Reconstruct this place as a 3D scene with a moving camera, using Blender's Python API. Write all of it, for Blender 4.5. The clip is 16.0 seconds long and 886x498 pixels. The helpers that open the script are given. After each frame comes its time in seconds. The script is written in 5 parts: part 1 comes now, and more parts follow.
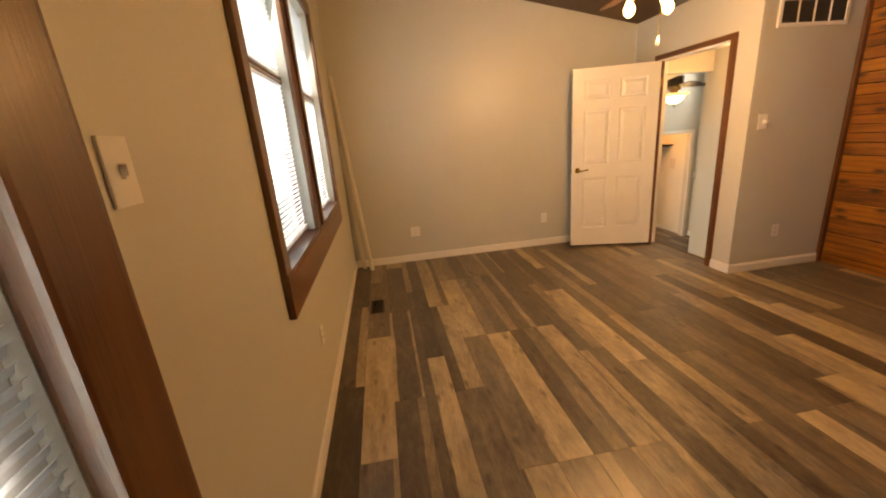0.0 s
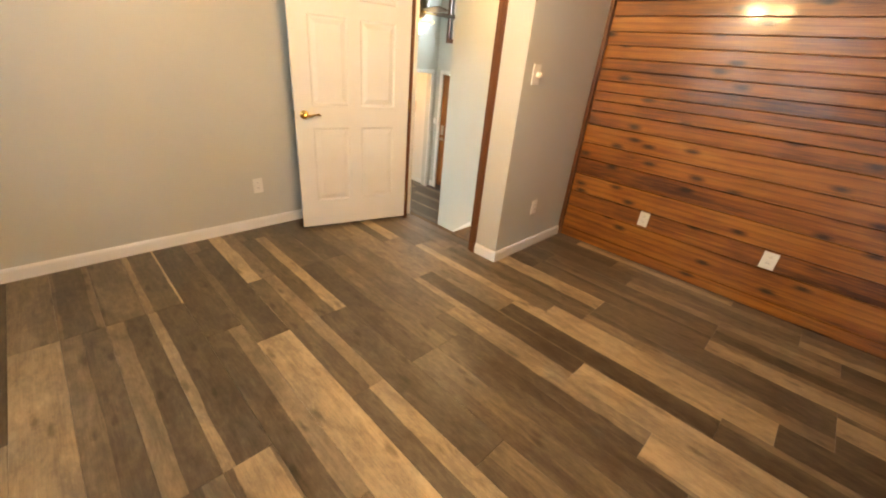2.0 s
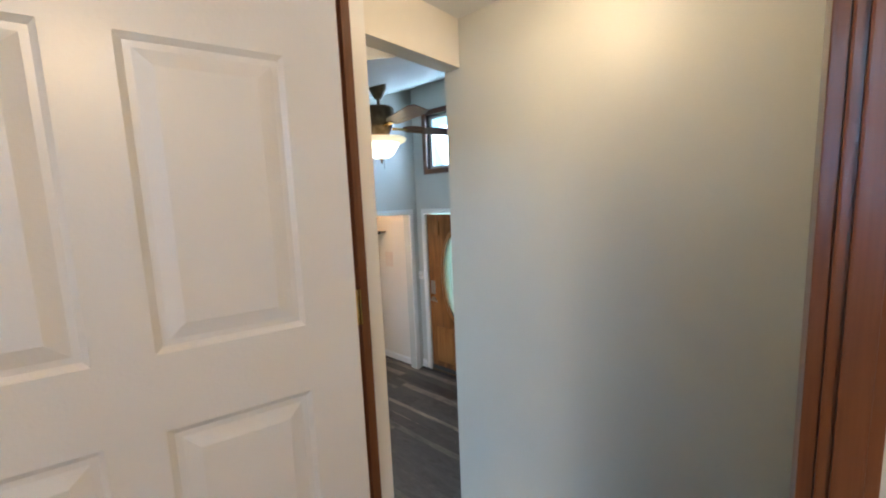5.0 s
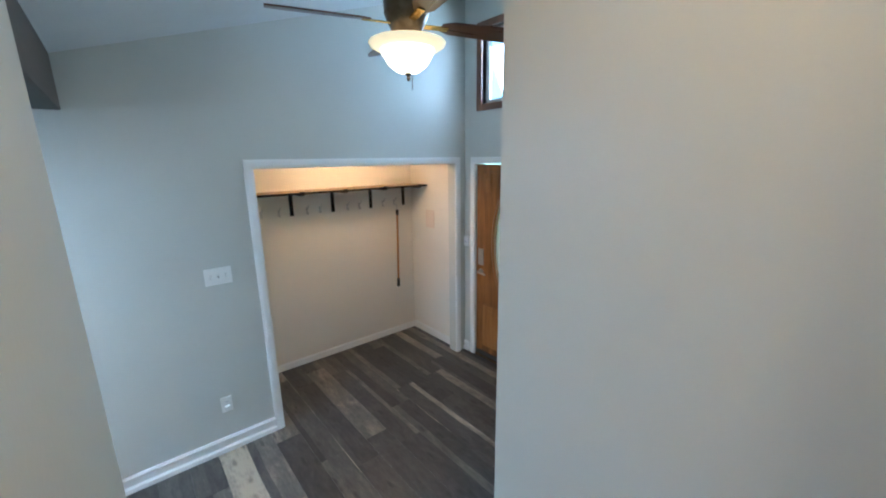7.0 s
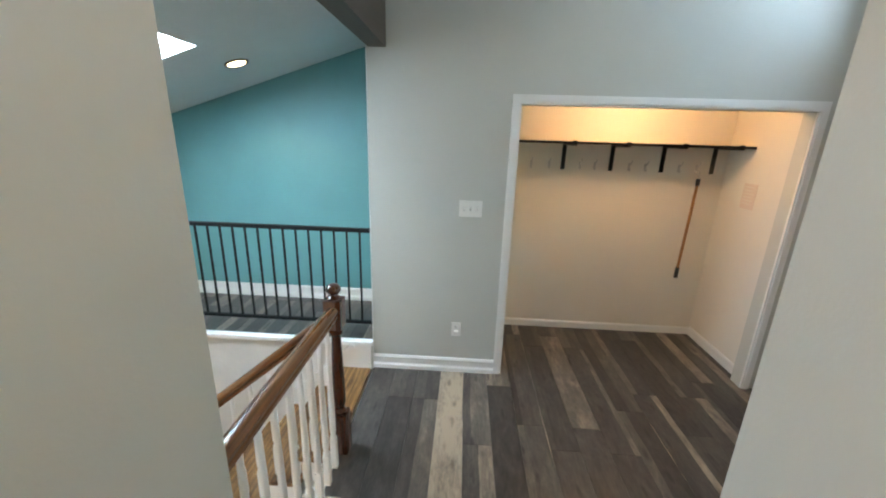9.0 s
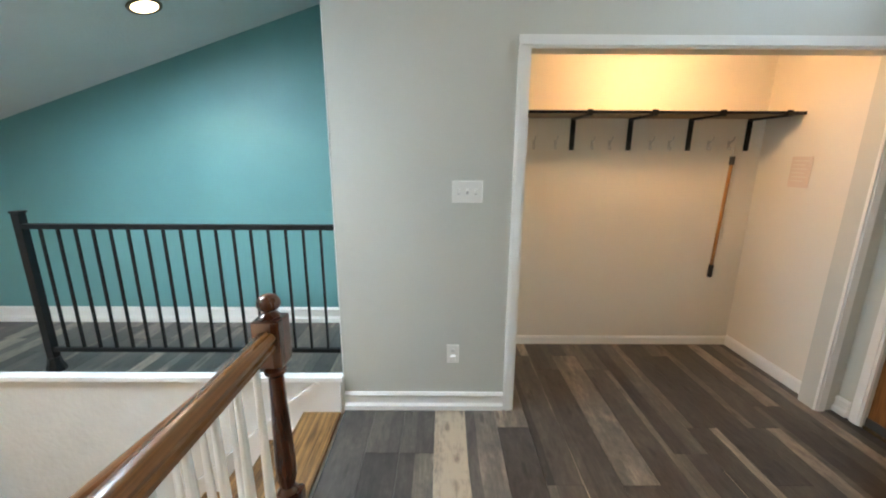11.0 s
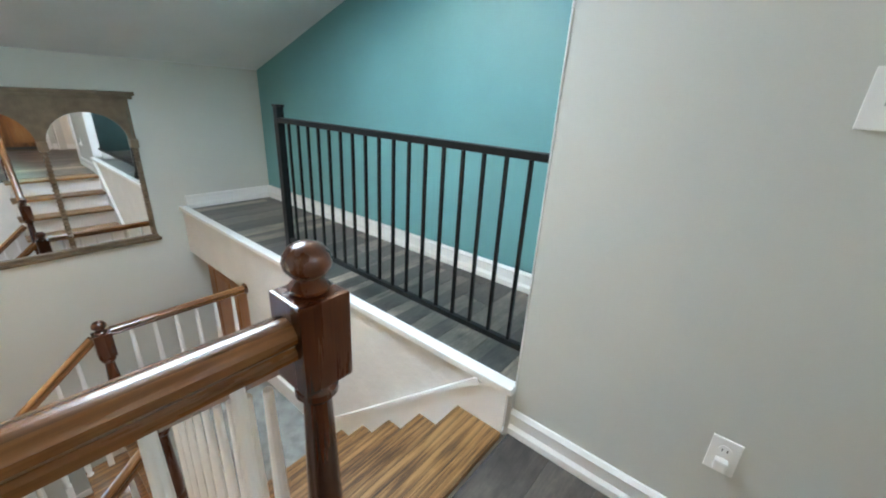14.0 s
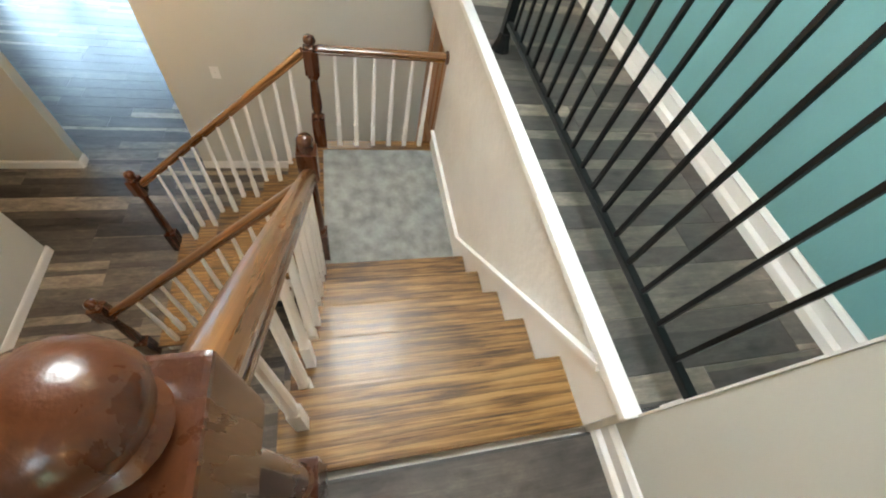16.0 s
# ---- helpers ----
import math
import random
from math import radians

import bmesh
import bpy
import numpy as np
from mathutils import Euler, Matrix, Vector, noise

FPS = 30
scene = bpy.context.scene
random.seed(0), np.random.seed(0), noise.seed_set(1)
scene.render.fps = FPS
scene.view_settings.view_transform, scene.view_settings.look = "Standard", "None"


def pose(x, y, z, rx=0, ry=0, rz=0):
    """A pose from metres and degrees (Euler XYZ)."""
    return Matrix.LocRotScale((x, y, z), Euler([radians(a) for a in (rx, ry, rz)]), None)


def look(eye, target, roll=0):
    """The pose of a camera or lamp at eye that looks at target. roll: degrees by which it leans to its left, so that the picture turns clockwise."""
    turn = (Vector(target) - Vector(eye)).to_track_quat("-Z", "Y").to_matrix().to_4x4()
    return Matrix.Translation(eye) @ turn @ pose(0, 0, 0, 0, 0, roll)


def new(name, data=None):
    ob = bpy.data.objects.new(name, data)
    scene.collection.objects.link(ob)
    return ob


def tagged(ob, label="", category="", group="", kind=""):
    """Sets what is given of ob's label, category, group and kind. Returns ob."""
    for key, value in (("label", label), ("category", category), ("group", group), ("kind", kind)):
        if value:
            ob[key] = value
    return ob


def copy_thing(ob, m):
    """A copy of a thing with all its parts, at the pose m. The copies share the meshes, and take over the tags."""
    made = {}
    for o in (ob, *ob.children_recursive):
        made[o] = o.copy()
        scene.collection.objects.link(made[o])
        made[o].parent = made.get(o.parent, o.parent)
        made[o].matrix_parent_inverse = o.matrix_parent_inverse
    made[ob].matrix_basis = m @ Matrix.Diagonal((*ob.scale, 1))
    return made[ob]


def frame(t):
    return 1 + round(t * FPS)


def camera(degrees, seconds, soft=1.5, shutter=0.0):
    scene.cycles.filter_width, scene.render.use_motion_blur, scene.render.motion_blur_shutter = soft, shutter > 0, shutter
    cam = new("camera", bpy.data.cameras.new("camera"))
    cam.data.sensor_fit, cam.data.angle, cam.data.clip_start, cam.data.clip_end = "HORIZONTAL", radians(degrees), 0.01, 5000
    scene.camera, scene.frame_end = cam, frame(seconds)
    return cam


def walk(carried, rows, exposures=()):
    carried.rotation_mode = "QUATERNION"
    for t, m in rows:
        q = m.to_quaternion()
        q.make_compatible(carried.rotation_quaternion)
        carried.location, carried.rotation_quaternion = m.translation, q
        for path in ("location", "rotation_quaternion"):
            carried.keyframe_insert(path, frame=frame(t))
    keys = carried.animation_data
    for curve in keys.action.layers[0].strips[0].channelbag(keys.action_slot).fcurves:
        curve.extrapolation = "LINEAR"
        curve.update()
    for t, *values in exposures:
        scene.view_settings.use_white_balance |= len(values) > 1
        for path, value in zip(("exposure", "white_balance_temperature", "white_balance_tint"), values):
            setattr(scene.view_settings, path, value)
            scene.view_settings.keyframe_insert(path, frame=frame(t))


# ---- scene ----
cam = camera(98.0, 16.0, soft=2.0)
PATH = [
    (0, (0.119, -1.11, 2.362), (0.381, 0.79, 1.796), -4.7),
    (0.5, (0.227, -0.724, 2.348), (0.694, 1.097, 1.664), -2.6),
    (1, (0.378, -0.315, 2.298), (1.28, 1.299, 1.535), 0.2),
    (1.5, (0.69, -0.014, 2.331), (1.788, 1.423, 1.477), 5.3),
    (2, (0.974, 0.326, 2.313), (2.281, 1.549, 1.42), 5.4),
    (2.5, (1.215, 0.657, 2.301), (2.476, 1.934, 1.419), 9.0),
    (3, (1.477, 1.006, 2.252), (2.748, 2.317, 1.434), 3.3),
    (3.5, (1.765, 1.316, 2.205), (3.013, 2.777, 1.65), 1.4),
    (4, (1.972, 1.622, 2.163), (3.272, 3.098, 1.8), 0.3),
    (4.5, (2.30, 1.922, 2.166), (3.828, 3.165, 1.815), -2.6),
    (4.7, (2.445, 2.03, 2.172), (3.955, 3.332, 1.92), -2.8),
    (6.8, (3.374, 2.761, 2.114), (4.804, 4.12, 1.788), -0.3),
    (7, (3.414, 2.788, 2.081), (4.659, 4.285, 1.624), -0.8),
    (7.5, (3.541, 2.732, 1.953), (4.41, 4.47, 1.48), 3.0),
    (8, (3.63, 2.785, 1.97), (4.367, 4.586, 1.508), 2.5),
    (8.5, (3.648, 2.943, 1.912), (3.909, 4.855, 1.478), -0.5),
    (9, (3.794, 2.981, 1.821), (3.696, 4.897, 1.255), 1.7),
    (9.2, (3.815, 3.021, 1.813), (3.779, 4.942, 1.258), 1.7),
    (11.3, (3.665, 3.655, 1.485), (3.668, 5.61, 1.072), 0.2),
    (11.5, (3.643, 3.673, 1.484), (3.577, 5.66, 1.284), -0.7),
    (12, (3.672, 3.924, 1.37), (3.41, 5.868, 0.98), -1.0),
    (12.5, (3.702, 4.24, 1.315), (3.799, 6.128, 0.664), 3.0),
    (13, (3.68, 4.459, 1.296), (3.59, 6.353, 0.653), 3.0),
    (13.5, (3.77, 4.515, 1.317), (3.037, 6.261, 0.672), 1.1),
    (14, (3.642, 4.523, 1.276), (2.479, 5.982, 0.557), 3.3),
    (14.5, (3.503, 4.637, 1.276), (2.125, 5.704, 0.295), 1.9),
    (15, (3.436, 4.812, 1.262), (1.906, 5.24, 0.048), -2.2),
    (15.5, (3.331, 4.917, 1.25), (2.014, 5.242, -0.22), 2.3),
    (16, (3.188, 4.961, 1.25), (2.155, 5.430, -0.392), 17.4),
]
EXPO = (0.66, 1.2, 0.82, 0.38, 0.37, 0.55, 0.72, 0.68, 0.76)
walk(cam, [(t, look(e, g, r)) for t, e, g, r in PATH],
     [(0, EXPO[0], 11500, 20), (1.0, 0.87, 8600, 7), (2.0, EXPO[1], 7300, 5), (3.5, EXPO[2], 5800, 4), (4.7, EXPO[3], 5200, 4),
      (7.0, EXPO[4], 4900, 2), (9.0, EXPO[5], 5900, 4), (12.5, EXPO[6], 6200, 6), (14.0, EXPO[7], 6100, 6), (16.0, EXPO[8], 7300, 8)])

# ---- world and lights ----
world = bpy.data.worlds.new("world")
scene.world = world
world.use_nodes = True
wn = world.node_tree
sky = wn.nodes.new("ShaderNodeTexSky")
sky.sky_type, sky.sun_disc, sky.sun_elevation, sky.sun_rotation = "NISHITA", False, radians(48), radians(70)
wn.links.new(sky.outputs[0], wn.nodes["Background"].inputs[0])
wn.nodes["Background"].inputs[1].default_value = 0.13


def lamp(kind, place, energy, colour, size=0.1, aim=None):
    d = bpy.data.lights.new(kind.lower() + "_light", kind)
    d.energy, d.color = energy, colour
    if kind == "AREA":
        d.shape = "RECTANGLE"
        d.size, d.size_y = size
    elif kind == "SUN":
        d.angle = size
    else:
        d.shadow_soft_size = size
    o = new(kind.lower() + "_light", d)
    o.matrix_world = look(place, aim) if aim else pose(*place)
    return o


WARM, BULB, DAY = (1.0, 0.62, 0.30), (1.0, 0.70, 0.42), (0.78, 0.88, 1.0)
lamp("SUN", (0, 0, 10), 1.2, (1.0, 0.95, 0.88), radians(8), (-3.0, 1.5, 6.5))
lamp("AREA", (-0.50, 1.45, 2.6), 22, DAY, (1.9, 1.3), (2, 1.45, 1.8))          # sky in the paired window
lamp("AREA", (-0.50, -1.35, 2.2), 40, DAY, (1.2, 1.8), (2, -1.4, 1.8))          # sky in the glazed door
lamp("AREA", (6.30, 5.07, 2.88), 12, DAY, (0.75, 0.6), (3, 5.0, 1.0))          # sky in the window over the front door
lamp("AREA", (-4.98, 0.6, -1.3), 75, (0.42, 0.67, 1.0), (2.0, 1.9), (0, 2.6, -2.0))           # window of the lower room
for p in ((2.04, 1.39, 3.0), (1.78, 1.43, 3.0), (1.87, 1.20, 3.0)):
    lamp("POINT", p, 32, WARM, 0.06)                                           # bulbs of the bedroom fan
lamp("POINT", (5.13, 5.92, 2.15), 16, (1.0, 0.56, 0.25), 0.07)                              # closet bulb
lamp("POINT", (3.82, 2.75, 2.96), 10, WARM, 0.12)                              # added lamp to lift the stair hall walls, no fixture known
lamp("SPOT", (2.14, 5.88, 2.24), 11, BULB, 0.06, (2.14, 5.9, 0)).data.spot_size = radians(120)
lamp("POINT", (0.4, 2.9, 0.42), 21, WARM, 0.10)                                # unseen lamp for the warm glow on the lower hall wall
lamp("POINT", (2.3, 3.3, 0.42), 9, BULB, 0.10)                                # added fill lamp in the lower hall, no source known


# ---- materials ----
def mat(name, base, rough=0.5, metal=0.0, vary=0.0, scale=3.0, bump=0.0, bump_scale=60.0, coat=0.0, island=0.0):
    m = bpy.data.materials.new(name)
    m.use_nodes = True
    n, l = m.node_tree.nodes, m.node_tree.links
    b = n["Principled BSDF"]
    b.inputs["Base Color"].default_value = (*base, 1)
    b.inputs["Roughness"].default_value, b.inputs["Metallic"].default_value = rough, metal
    b.inputs["Coat Weight"].default_value = coat
    tc = n.new("ShaderNodeTexCoord")
    if vary:
        t = n.new("ShaderNodeTexNoise")
        t.inputs["Scale"].default_value, t.inputs["Detail"].default_value = scale, 6
        r = n.new("ShaderNodeMapRange")
        r.inputs[1].default_value, r.inputs[2].default_value = 0.3, 0.7
        r.inputs[3].default_value, r.inputs[4].default_value = 1 - vary, 1 + vary
        x = n.new("ShaderNodeMix")
        x.data_type, x.blend_type = "RGBA", "MULTIPLY"
        x.inputs[0].default_value = 1
        x.inputs[6].default_value = (*base, 1)
        l.new(tc.outputs["Object"], t.inputs["Vector"])
        l.new(t.outputs[0], r.inputs[0])
        l.new(r.outputs[0], x.inputs[7])
        l.new(x.outputs[2], b.inputs["Base Color"])
        r2 = n.new("ShaderNodeMapRange")
        r2.inputs[3].default_value, r2.inputs[4].default_value = rough * 0.85, min(1, rough * 1.15)
        l.new(t.outputs[0], r2.inputs[0])
        l.new(r2.outputs[0], b.inputs["Roughness"])
    if bump:
        t2 = n.new("ShaderNodeTexNoise")
        t2.inputs["Scale"].default_value, t2.inputs["Detail"].default_value = bump_scale, 3
        bp = n.new("ShaderNodeBump")
        bp.inputs["Strength"].default_value, bp.inputs["Distance"].default_value = bump, 0.01
        l.new(tc.outputs["Object"], t2.inputs["Vector"])
        l.new(t2.outputs[0], bp.inputs["Height"])
        l.new(bp.outputs[0], b.inputs["Normal"])
    return m


def wood(name, stops, axis, rough=0.4, ring=9.0, stretch=14.0, pieces=True, spread=0.5, knots=0.0, coat=0.0, fine=0.5, scratch=0.15, lo=0.12, hi=0.88, figure=0.0, fig_scale=26.0, across="X"):
    """Grained wood. stops: colours from dark to light; axis: the way of the grain; pieces: each object takes its own tone."""
    m = bpy.data.materials.new(name)
    m.use_nodes = True
    n, l = m.node_tree.nodes, m.node_tree.links
    b = n["Principled BSDF"]
    b.inputs["Coat Weight"].default_value, b.inputs["Coat Roughness"].default_value = coat, 0.12
    tc, info = n.new("ShaderNodeTexCoord"), n.new("ShaderNodeObjectInfo")
    add = n.new("ShaderNodeVectorMath")
    add.operation = "MULTIPLY_ADD"
    off = n.new("ShaderNodeCombineXYZ")
    for i in range(3):
        l.new(info.outputs["Random"], off.inputs[i])
    add.inputs[1].default_value = (37.0, 53.0, 71.0)
    l.new(off.outputs[0], add.inputs[0])
    l.new(tc.outputs["Object"], add.inputs[2])
    mp = n.new("ShaderNodeMapping")
    sc = [ring * 1.0] * 3
    sc["XYZ".index(axis)] = ring / stretch
    mp.inputs["Scale"].default_value = sc
    l.new(add.outputs[0], mp.inputs[0])
    g = n.new("ShaderNodeTexNoise")
    g.inputs["Scale"].default_value, g.inputs["Detail"].default_value, g.inputs["Roughness"].default_value, g.inputs["Distortion"].default_value = 1.0, 8, 0.62, 0.35
    l.new(mp.outputs[0], g.inputs["Vector"])
    mp2 = n.new("ShaderNodeMapping")
    sc2 = [220.0] * 3
    sc2["XYZ".index(axis)] = 5.0
    mp2.inputs["Scale"].default_value = sc2
    l.new(add.outputs[0], mp2.inputs[0])
    f = n.new("ShaderNodeTexNoise")
    f.inputs["Scale"].default_value, f.inputs["Detail"].default_value = 1.0, 4
    l.new(mp2.outputs[0], f.inputs["Vector"])
    big = n.new("ShaderNodeTexNoise")
    big.inputs["Scale"].default_value, big.inputs["Detail"].default_value = 2.6, 3
    l.new(add.outputs[0], big.inputs["Vector"])

    def maths(op, a, c, d=None):
        q = n.new("ShaderNodeMath")
        q.operation = op
        for i, v in enumerate((a, c) if d is None else (a, c, d)):
            if isinstance(v, (int, float)):
                q.inputs[i].default_value = v
            else:
                l.new(v, q.inputs[i])
        return q.outputs[0]
    tone = maths("MULTIPLY_ADD", maths("SUBTRACT", g.outputs[0], 0.5), 1.1, 0.5)
    tone = maths("MULTIPLY_ADD", maths("SUBTRACT", f.outputs[0], 0.5), fine, tone)
    tone = maths("MULTIPLY_ADD", maths("SUBTRACT", big.outputs[0], 0.5), 0.4, tone)
    if pieces:
        tone = maths("MULTIPLY_ADD", maths("SUBTRACT", info.outputs["Random"], 0.5), spread * 2, tone)
    ramp = n.new("ShaderNodeValToRGB")
    e = ramp.color_ramp.elements
    e[0].position, e[0].color = lo, (*stops[0], 1)
    e[1].position, e[1].color = hi, (*stops[-1], 1)
    for k, c in enumerate(stops[1:-1]):
        q = e.new(lo + (hi - lo) * (k + 1) / (len(stops) - 1))
        q.color = (*c, 1)
    l.new(tone, ramp.inputs[0])
    colour = ramp.outputs[0]
    if knots:
        v = n.new("ShaderNodeTexVoronoi")
        v.voronoi_dimensions = "2D"
        v.inputs["Scale"].default_value = 1.0
        sx, jn = n.new("ShaderNodeSeparateXYZ"), n.new("ShaderNodeCombineXYZ")
        l.new(add.outputs[0], sx.inputs[0])
        l.new(maths("MULTIPLY", sx.outputs["XYZ".index(axis)], 2.1), jn.inputs[0])
        l.new(maths("MULTIPLY_ADD", f.outputs[0], 0.25, maths("MULTIPLY", sx.outputs[2], 5.5)), jn.inputs[1])
        l.new(jn.outputs[0], v.inputs["Vector"])
        kr = n.new("ShaderNodeMapRange")
        kr.inputs[1].default_value, kr.inputs[2].default_value = 0.04, 0.15
        kr.inputs[3].default_value, kr.inputs[4].default_value = 1 - knots, 1.0
        l.new(v.outputs["Distance"], kr.inputs[0])
        x = n.new("ShaderNodeMix")
        x.data_type, x.blend_type = "RGBA", "MULTIPLY"
        x.inputs[0].default_value = 1
        l.new(colour, x.inputs[6])
        l.new(kr.outputs[0], x.inputs[7])
        colour = x.outputs[2]
    if figure:
        mw_ = n.new("ShaderNodeMapping")
        fs = [1.0] * 3
        fs["XYZ".index(axis)] = 0.09
        mw_.inputs["Scale"].default_value = fs
        l.new(add.outputs[0], mw_.inputs[0])
        wv = n.new("ShaderNodeTexWave")
        wv.wave_type, wv.bands_direction, wv.wave_profile = "BANDS", across, "SAW"
        wv.inputs["Scale"].default_value, wv.inputs["Distortion"].default_value = fig_scale, 9.0
        wv.inputs["Detail"].default_value, wv.inputs["Detail Scale"].default_value = 3.0, 0.55
        l.new(mw_.outputs[0], wv.inputs["Vector"])
        fm = n.new("ShaderNodeMapRange")
        fm.inputs[1].default_value, fm.inputs[2].default_value = 0.55, 1.0
        fm.inputs[3].default_value, fm.inputs[4].default_value = 1.0, 1 - figure
        l.new(wv.outputs[1], fm.inputs[0])
        x2 = n.new("ShaderNodeMix")
        x2.data_type, x2.blend_type = "RGBA", "MULTIPLY"
        x2.inputs[0].default_value = 1
        l.new(colour, x2.inputs[6])
        l.new(fm.outputs[0], x2.inputs[7])
        colour = x2.outputs[2]
    l.new(colour, b.inputs["Base Color"])
    rr = n.new("ShaderNodeMapRange")
    rr.inputs[3].default_value, rr.inputs[4].default_value = rough - 0.1, rough + 0.12
    l.new(g.outputs[0], rr.inputs[0])
    l.new(rr.outputs[0], b.inputs["Roughness"])
    bp = n.new("ShaderNodeBump")
    bp.inputs["Strength"].default_value, bp.inputs["Distance"].default_value = scratch, 0.004
    l.new(f.outputs[0], bp.inputs["Height"])
    l.new(bp.outputs[0], b.inputs["Normal"])
    return m


def vinyl(name, stops, rough=0.32):
    """Printed vinyl plank: each piece carries two or three weathered strips of differing tone along y."""
    m = bpy.data.materials.new(name)
    m.use_nodes = True
    n, l = m.node_tree.nodes, m.node_tree.links
    b = n["Principled BSDF"]
    tc, info = n.new("ShaderNodeTexCoord"), n.new("ShaderNodeObjectInfo")
    rnd = info.outputs["Random"]

    def maths(op, *args):
        q = n.new("ShaderNodeMath")
        q.operation = op
        for i, v in enumerate(args):
            if isinstance(v, (int, float)):
                q.inputs[i].default_value = v
            else:
                l.new(v, q.inputs[i])
        return q.outputs[0]

    def joined(x, y, z):
        q = n.new("ShaderNodeCombineXYZ")
        for i, v in enumerate((x, y, z)):
            if isinstance(v, (int, float)):
                q.inputs[i].default_value = v
            else:
                l.new(v, q.inputs[i])
        return q.outputs[0]

    def noise(vec, detail=4, rough_n=0.55, distort=0.0):
        q = n.new("ShaderNodeTexNoise")
        q.inputs["Scale"].default_value, q.inputs["Detail"].default_value = 1.0, detail
        q.inputs["Roughness"].default_value, q.inputs["Distortion"].default_value = rough_n, distort
        l.new(vec, q.inputs["Vector"])
        return q.outputs[0]
    sp = n.new("ShaderNodeSeparateXYZ")
    l.new(tc.outputs["Object"], sp.inputs[0])
    x, y = sp.outputs[0], sp.outputs[1]
    shift = maths("MULTIPLY", rnd, 83.0)
    wob = noise(joined(maths("MULTIPLY", x, 6.0), maths("MULTIPLY_ADD", y, 2.2, shift), shift), 5)
    edge = maths("MULTIPLY_ADD", maths("SUBTRACT", wob, 0.5), 0.036, x)
    strip = maths("FLOOR", maths("DIVIDE", maths("MULTIPLY_ADD", rnd, 0.37, edge), 0.135))
    wn_ = n.new("ShaderNodeTexWhiteNoise")
    wn_.noise_dimensions = "2D"
    l.new(joined(strip, maths("MULTIPLY", rnd, 917.0), 0.0), wn_.inputs["Vector"])
    own = maths("FRACT", maths("MULTIPLY", rnd, 57.31))
    tone = maths("MULTIPLY_ADD", maths("POWER", wn_.outputs[0], 2.0), 0.62, maths("MULTIPLY_ADD", own, 0.17, 0.065))
    cloud = noise(joined(maths("MULTIPLY", x, 11.0), maths("MULTIPLY_ADD", y, 3.2, shift), shift), 6, 0.68, 0.6)
    grain = noise(joined(maths("MULTIPLY", x, 160.0), maths("MULTIPLY_ADD", y, 6.0, shift), shift), 4)
    mottle = noise(joined(maths("MULTIPLY", x, 42.0), maths("MULTIPLY_ADD", y, 18.0, shift), shift), 5, 0.7)
    tone = maths("MULTIPLY_ADD", maths("SUBTRACT", cloud, 0.5), 0.85, tone)
    tone = maths("MULTIPLY_ADD", maths("SUBTRACT", grain, 0.5), 0.26, tone)
    tone = maths("MULTIPLY_ADD", maths("SUBTRACT", mottle, 0.5), 0.42, tone)
    ramp = n.new("ShaderNodeValToRGB")
    e = ramp.color_ramp.elements
    e[0].position, e[0].color = 0.0, (*stops[0], 1)
    e[1].position, e[1].color = 0.86, (*stops[-1], 1)
    for k, c in enumerate(stops[1:-1]):
        e.new(0.86 * (k + 1) / (len(stops) - 1)).color = (*c, 1)
    l.new(tone, ramp.inputs[0])
    v = n.new("ShaderNodeTexVoronoi")
    v.inputs["Scale"].default_value = 1.0
    l.new(joined(maths("MULTIPLY", x, 13.0), maths("MULTIPLY_ADD", y, 4.2, shift), shift), v.inputs["Vector"])
    dist = maths("MULTIPLY_ADD", maths("SUBTRACT", mottle, 0.5), 0.22, v.outputs["Distance"])
    kr = n.new("ShaderNodeMapRange")
    kr.inputs[1].default_value, kr.inputs[2].default_value = 0.08, 0.24
    kr.inputs[3].default_value, kr.inputs[4].default_value = 0.55, 1.0
    l.new(dist, kr.inputs[0])
    mx = n.new("ShaderNodeMix")
    mx.data_type, mx.blend_type = "RGBA", "MULTIPLY"
    mx.inputs[0].default_value = 1
    l.new(ramp.outputs[0], mx.inputs[6])
    l.new(kr.outputs[0], mx.inputs[7])
    l.new(mx.outputs[2], b.inputs["Base Color"])
    l.new(maths("MULTIPLY_ADD", maths("SUBTRACT", cloud, 0.5), 0.3, rough), b.inputs["Roughness"])
    bp = n.new("ShaderNodeBump")
    bp.inputs["Strength"].default_value, bp.inputs["Distance"].default_value = 0.12, 0.004
    l.new(grain, bp.inputs["Height"])
    l.new(bp.outputs[0], b.inputs["Normal"])
    return m


def glow(name, colour, strength):
    m = bpy.data.materials.new(name)
    m.use_nodes = True
    b = m.node_tree.nodes["Principled BSDF"]
    b.inputs["Base Color"].default_value = (*colour, 1)
    b.inputs["Emission Color"].default_value, b.inputs["Emission Strength"].default_value = (*colour, 1), strength
    return m


def glass(name, tint=(1, 1, 1), rough=0.0):
    m = mat(name, tint, rough)
    b = m.node_tree.nodes["Principled BSDF"]
    b.inputs["Transmission Weight"].default_value, b.inputs["IOR"].default_value = 1.0, 1.2
    return m


